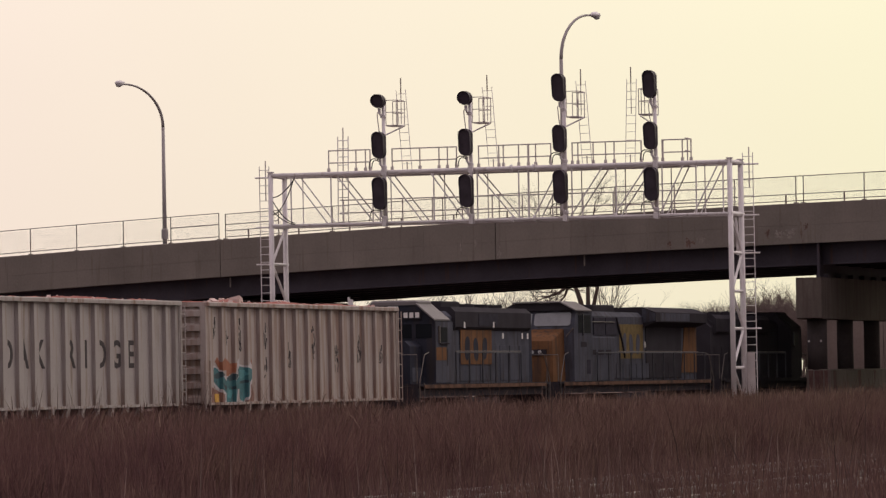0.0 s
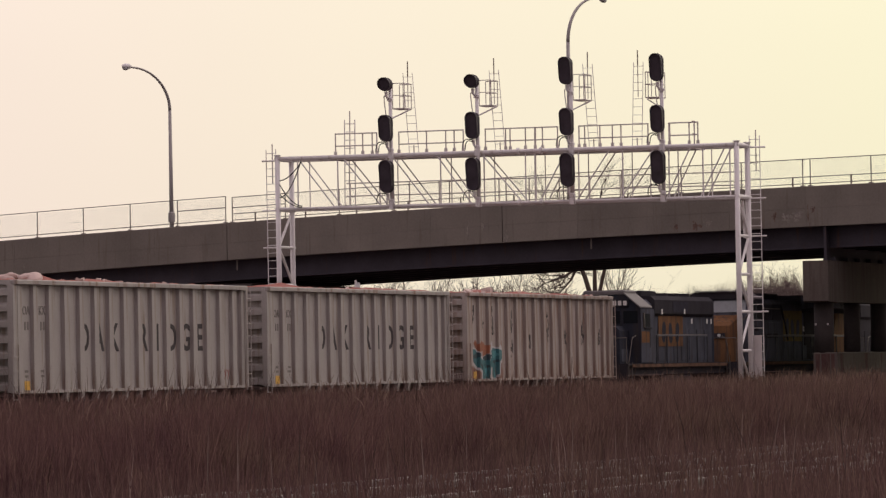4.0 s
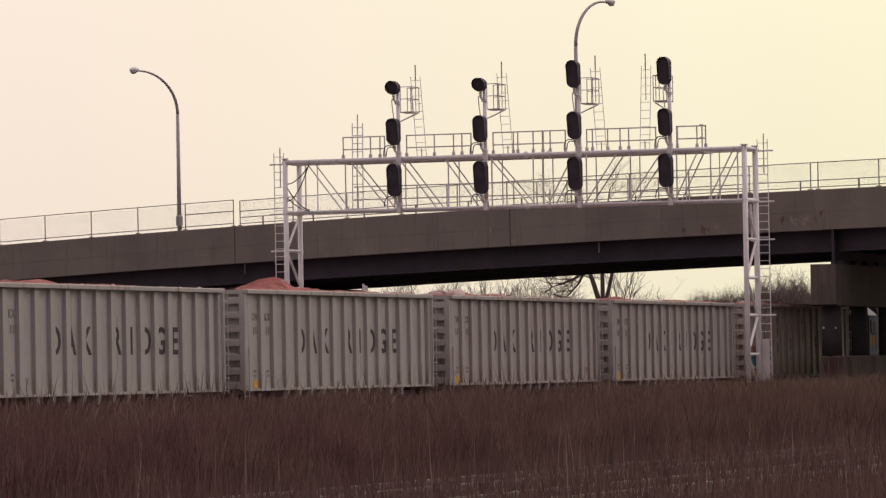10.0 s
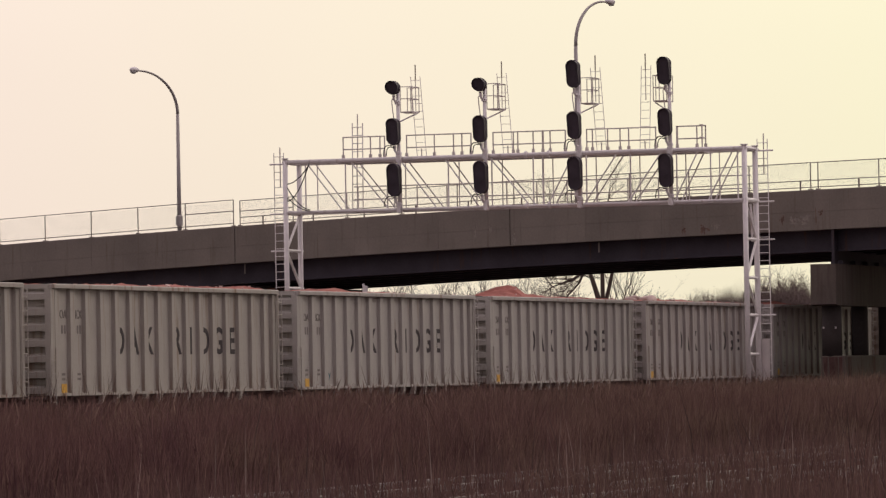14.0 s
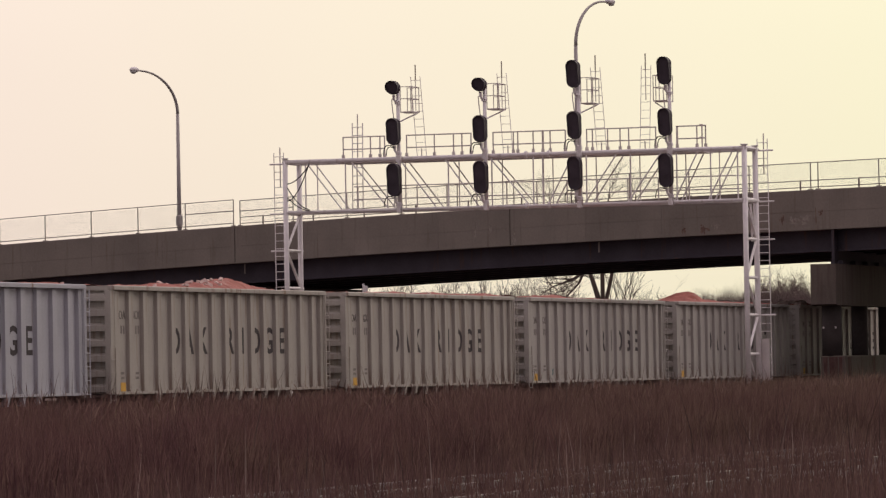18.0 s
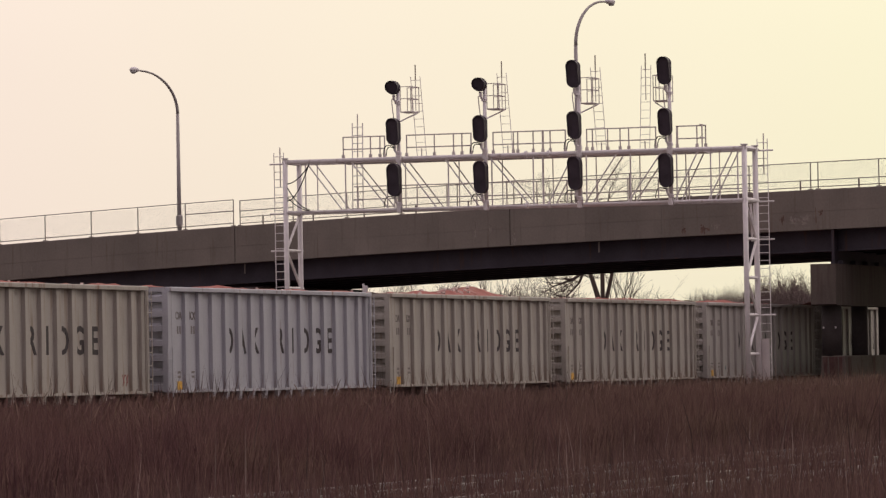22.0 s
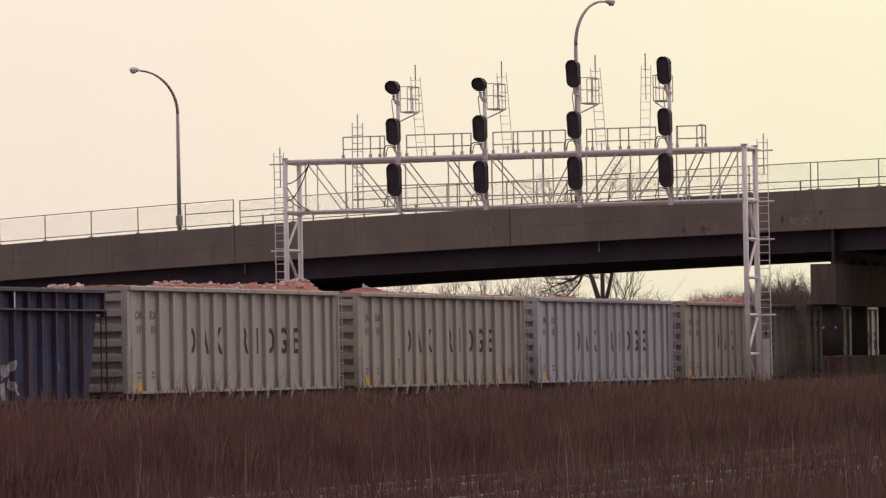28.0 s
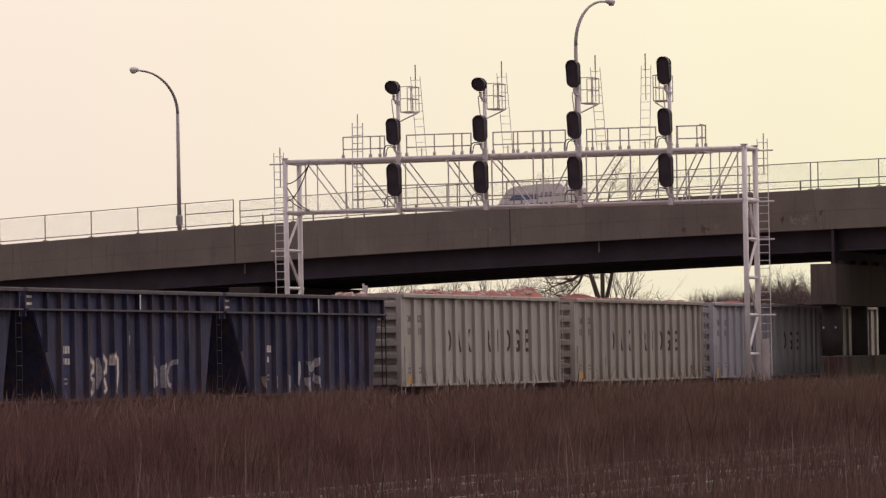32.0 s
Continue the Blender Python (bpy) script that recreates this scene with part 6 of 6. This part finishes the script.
def wide_cab_unit(label):
    """Long road engine with a wide sloping nose, a full-width cab and flared radiators."""
    L = 23.4
    ob = thing("locomotive", on_track(0, CENTRE_N), label, "locomotive", "locomotives")
    underframe(ob, L, M["sill_gold"])
    nose = bm_new()
    sec = [(0.70, 1.66, 1.02), (0.78, 3.25, 0.98), (0.95, 3.42, 0.90), (2.2, 3.78, 1.12), (2.2, 1.66, 1.18)]
    lo, hi = [nose.verts.new((x, -w, z)) for x, z, w in sec], [nose.verts.new((x, w, z)) for x, z, w in sec]
    for i in range(5):
        nose.faces.new((lo[i], lo[(i + 1) % 5], hi[(i + 1) % 5], hi[i]))
    nose.faces.new(lo[::-1]), nose.faces.new(hi)
    nose = part("nose", nose, M["loco_gold"], ob, "weathered gold sloping nose")
    part("nose_door", box(bm_new(), 0.66, 0.76, 0.3, 0.9, 1.8, 3.1), M["loco_gold"], nose)
    part("door_window", box(bm_new(), 0.64, 0.66, 0.4, 0.8, 2.7, 3.0), M["cab_glass"], nose)
    part("headlight", box(bm_new(), 0.66, 0.8, -0.75, 0.1, 2.72, 2.92), M["loco_dark"], nose, "dark headlight housing")
    part("lamp", bar(bm_new(), (0.64, -0.5, 2.82), (0.67, -0.5, 2.82), 0.07, seg=10), M["lamp_glass"], nose)
    part("lamp", bar(bm_new(), (0.64, -0.2, 2.82), (0.67, -0.2, 2.82), 0.07, seg=10), M["lamp_glass"], nose)
    cab = part("cab", prism(bm_new(), [(1.95, 1.66), (4.55, 1.66), (4.55, 4.48), (2.30, 4.48), (1.97, 3.72)], "y", -1.52, 1.52), M["loco_grey"], ob, "grey full-width cab")
    part("nose_trim", bar(bm_new(), (1.96, -1.2, 3.42), (1.98, -1.5, 3.74), 0.03), M["handrail"], cab)
    ws = bm_new()
    for y0, y1 in ((-1.36, 0.12), (0.22, 1.36)):
        pts = [(y0 + dy, z) for dy, z in ((0.08, 0.0), ((y1 - y0) - 0.08, 0.0), ((y1 - y0), 0.10), ((y1 - y0), 0.90), ((y1 - y0) - 0.08, 1.0), (0.08, 1.0), (0, 0.90), (0, 0.10))]
        front = [ws.verts.new((2.0 + 0.23 * z - 0.03, y, 3.84 + 0.52 * z)) for y, z in pts]
        back = [ws.verts.new((2.0 + 0.23 * z + 0.06, y, 3.84 + 0.52 * z)) for y, z in pts]
        ws.faces.new(front), ws.faces.new(back[::-1])
        for i in range(8):
            ws.faces.new((front[i], front[(i + 1) % 8], back[(i + 1) % 8], back[i]))
    part("windscreen", ws, M["wind_glass"], cab, "windscreen with its sky reflection painted pale")
    part("roof", prism(bm_new(), [(-1.56, 4.44), (1.56, 4.44), (0.95, 4.74), (-0.95, 4.74)], "x", 2.1, 4.6), M["loco_dark"], cab)
    # pale slope and edge imitate the lit part of the dark roof
    part("roof_slope", prism(bm_new(), [(-1.62, 4.40), (-1.62, 4.45), (-0.95, 4.80), (-0.95, 4.75)], "x", 1.9, 4.15), M["roof_lit"], cab)
    part("roof_edge", chamfer_box(bm_new(), 1.95, 2.3, -0.95, 0.95, 4.745, 4.80, 0.02), M["roof_lit"], cab)
    part("side_window", box(bm_new(), 2.55, 3.1, -1.535, -1.522, 3.55, 4.25), M["cab_glass"], cab)
    part("side_window", box(bm_new(), 3.3, 4.3, -1.535, -1.522, 3.55, 4.25), M["cab_glass"], cab)
    part("window_post", box(bm_new(), 3.15, 3.25, -1.56, -1.522, 3.45, 4.30), M["rail_blue"], cab)
    part("cab_mark", box(bm_new(), 2.9, 3.7, -1.53, -1.522, 3.0, 3.2), M["loco_dark"], cab)
    part("battery_door", box(bm_new(), 3.7, 4.2, -1.53, -1.522, 1.95, 2.5), M["ladder_dark"], cab, "dark slot in the cab side")
    hood = part("hood", prism(bm_new(), [(-0.95, 1.66), (0.95, 1.66), (0.95, 4.25), (0.75, 4.45), (-0.75, 4.45), (-0.95, 4.25)], "x", 4.55, 22.5), M["loco_grey"], ob, "long engine hood")
    part("equipment_cabin", chamfer_box(bm_new(), 4.56, 8.6, -1.3, 1.3, 1.68, 3.42, 0.04), M["loco_grey"], hood)
    for k in range(3):
        part("grille", chamfer_box(bm_new(), 4.9 + 1.75 * k, 6.5 + 1.75 * k, -0.985, -0.952, 3.5, 4.2, 0.01), M["ladder_dark"], hood)
    part("grab_rail", bar(bm_new(), (4.8, -1.02, 4.02), (9.6, -1.02, 4.02), 0.02), M["handrail"], hood)
    part("pipe", tube(bm_new(), [(9.9, -0.99, 4.2), (10.7, -0.99, 3.3), (11.1, -0.99, 2.6)], 0.05), M["loco_dark"], hood)
    for k in range(3):
        part("duct_mark", box(bm_new(), 5.0 + k * 1.1, 5.8 + k * 1.1, -1.31, -1.302, 2.7, 2.9), M["loco_dark"], hood)
    logo_block(hood, 10.4, 14.0, 2.5, 3.95, -0.96, M["loco_yellow"], M["loco_grey"])
    part("dark_side", box(bm_new(), 14.4, 19.95, -0.985, -0.952, 1.72, 3.85), M["loco_dark"], hood)
    part("gold_block", prism(bm_new(), [(20.0, 1.95), (22.45, 1.95), (22.45, 3.95), (20.6, 3.95)], "y", -0.99, -0.952), M["loco_gold"], hood)
    rad = part("radiator", prism(bm_new(), [(-0.95, 3.85), (-1.5, 4.06), (-1.5, 4.45), (-0.9, 4.68), (0.9, 4.68), (1.5, 4.45), (1.5, 4.06), (0.95, 3.85)], "x", 14.1, 22.4), M["loco_dark"], hood, "flared radiator wings")
    part("radiator_panel", box(bm_new(), 14.8, 19.5, -1.51, -1.502, 4.1, 4.42), M["loco_grey"], rad)
    part("radiator_end", prism(bm_new(), [(-1.48, 4.10), (-1.48, 4.42), (-0.92, 4.64), (-0.92, 4.02)], "x", 14.07, 14.098), M["loco_grey"], rad)
    part("exhaust_pipe", chamfer_box(bm_new(), 8.4, 11.6, -0.45, 0.45, 4.45, 4.74, 0.05), M["loco_dark"], hood)
    for i in range(11):
        part("hood_door", chamfer_box(bm_new(), 8.8 + i * 1.0, 9.7 + i * 1.0, -1.0, -0.986, 1.75, 2.35, 0.006), M["loco_grey"] if i < 6 else M["loco_dark"], hood)
    part("marker", box(bm_new(), 14.2, 14.32, -0.99, -0.952, 3.0, 3.25), M["white_letter"], hood)
    side_rails(ob, 5.4, 22.0, M["rail_blue"])
    for y in (-1.46, 1.46):
        part("top_rail", bar(bm_new(), (8.4, y, 2.83), (21.0, y, 2.83), 0.014), M["handrail"], ob)
    return ob


cars.append((hood_unit("dark blue locomotive with a gold panel and a short hood", False, False), 39.2))
cars.append((wide_cab_unit("grey and gold locomotive with a wide nose"), 56.8))
cars.append((hood_unit("dark locomotive leading the train", True, True), 81.4))

# ---- delivery van on the overpass ----
M["van_white"] = mat("white_van_paint", (0.84, 0.82, 0.76), 0.35, var=0.08, scale=1, fine=20, bump=0.02)
M["van_blue"] = mat("blue_stripe", (0.08, 0.13, 0.34), 0.4, var=0.15)
M["van_grey"] = mat("grey_rear_panel", (0.22, 0.21, 0.20), 0.6, var=0.2)
M["van_glass"] = mat("van_glass", (0.05, 0.05, 0.055), 0.06, var=0.1, gloss=0.8)
M["tyre"] = mat("tyre_rubber", (0.02, 0.02, 0.02), 0.85, var=0.2)


def delivery_van():
    """Drives towards -x; its origin is under the rear bumper."""
    ob = thing("delivery_van", BR @ pose(75, 5, 8), "white delivery van with a blue stripe on the overpass", "van")
    body = bm_new()
    prism(body, [(-4.45, 0.35), (0.0, 0.35), (0.02, 1.0), (-0.05, 2.0), (-0.25, 2.19), (-1.5, 2.23), (-2.9, 2.18), (-3.3, 2.04), (-3.95, 1.30), (-4.4, 1.1), (-4.47, 0.8)], "y", -0.97, 0.97)
    body = part("body", body, M["van_white"], ob)
    for y in (-1, 1):
        a, b = sorted((y * 0.985, y * 0.972))
        part("stripe", prism(bm_new(), [(-3.25, 1.53), (-1.55, 1.53), (-1.55, 1.8), (-2.95, 1.8)], "y", a, b), M["van_blue"], body)
        for k in range(3):
            part("stripe", prism(bm_new(), [(-1.4 + 0.25 * k, 1.6), (-1.3 + 0.25 * k, 1.6), (-1.25 + 0.25 * k, 1.83), (-1.35 + 0.25 * k, 1.83)], "y", a, b), M["van_blue"], body)
        part("side_window", prism(bm_new(), [(-3.85, 1.22), (-3.2, 1.22), (-3.2, 1.38), (-3.7, 1.38)], "y", a, b), M["van_glass"], body)
        for x0, x1, z0, z1 in ((-2.95, -2.2, 1.12, 1.3), (-2.1, -1.75, 1.05, 1.22), (-1.5, -0.75, 1.12, 1.32), (-2.6, -1.2, 0.85, 1.0)):
            part("lower_band", chamfer_box(bm_new(), x0, x1, a, b, z0, z1, 0.005), M["van_blue"], body)
        for x in (-0.95, -3.6):
            w = part("wheel", bar(bm_new(), (x, y * 0.72, 0.33), (x, y * 0.97, 0.33), 0.33, seg=18), M["tyre"], ob)
            part("rim", bar(bm_new(), (x, y * 0.971, 0.33), (x, y * 0.985, 0.33), 0.19, seg=12), M["galv"], w)
    part("rear_panel", box(bm_new(), 0.02, 0.04, -0.9, 0.9, 0.62, 1.25), M["van_grey"], body, "grey lower rear panel")
    part("rear_mark", prism(bm_new(), oval(0.3, 0.7, 14), "x", 0.022, 0.03), M["van_blue"], body).matrix_local = pose(-0.02, 0.1, 1.68, 90, 0, 0)
    part("rear_bumper", chamfer_box(bm_new(), -0.15, 0.14, -0.95, 0.95, 0.35, 0.6, 0.04), M["tyre"], ob)
    ws = bm_new()
    prism(ws, [(-3.36, 1.97), (-3.88, 1.38), (-3.92, 1.40), (-3.39, 2.01)], "y", -0.85, 0.85)
    part("windscreen", ws, M["van_glass"], body)
    return ob


van = delivery_van()

# how far the train has gone, by seconds
RUN = [(0.0, 0.0), (3.0, 19.75), (6.0, 39.46), (9.0, 59.13), (14.0, 91.64), (20.0, 130.38), (23.0, 149.77), (28.0, 181.99), (32.0, 207.75)]


def motions():
    for ob, u in cars:
        walk(ob, [(t, on_track(u + s, CENTRE_N)) for t, s in RUN])
    rows = []
    for t, x in [(0.0, 90.0), (20.0, 89.0), (23.0, 86.0), (25.0, 78.0), (27.0, 63.0), (28.0, 49.3), (29.0, 32.9), (30.0, 16.55), (31.0, 0.2), (31.5, -7.9), (32.0, -16.1)]:
        z0, z1 = deck_z(x) - 1.0, deck_z(x - 4.8) - 1.0
        rows.append((t, BR @ pose(x, 5.2, z0, 0, math.degrees(math.atan2(z1 - z0, 4.8)), 0)))
    walk(van, rows)


motions()
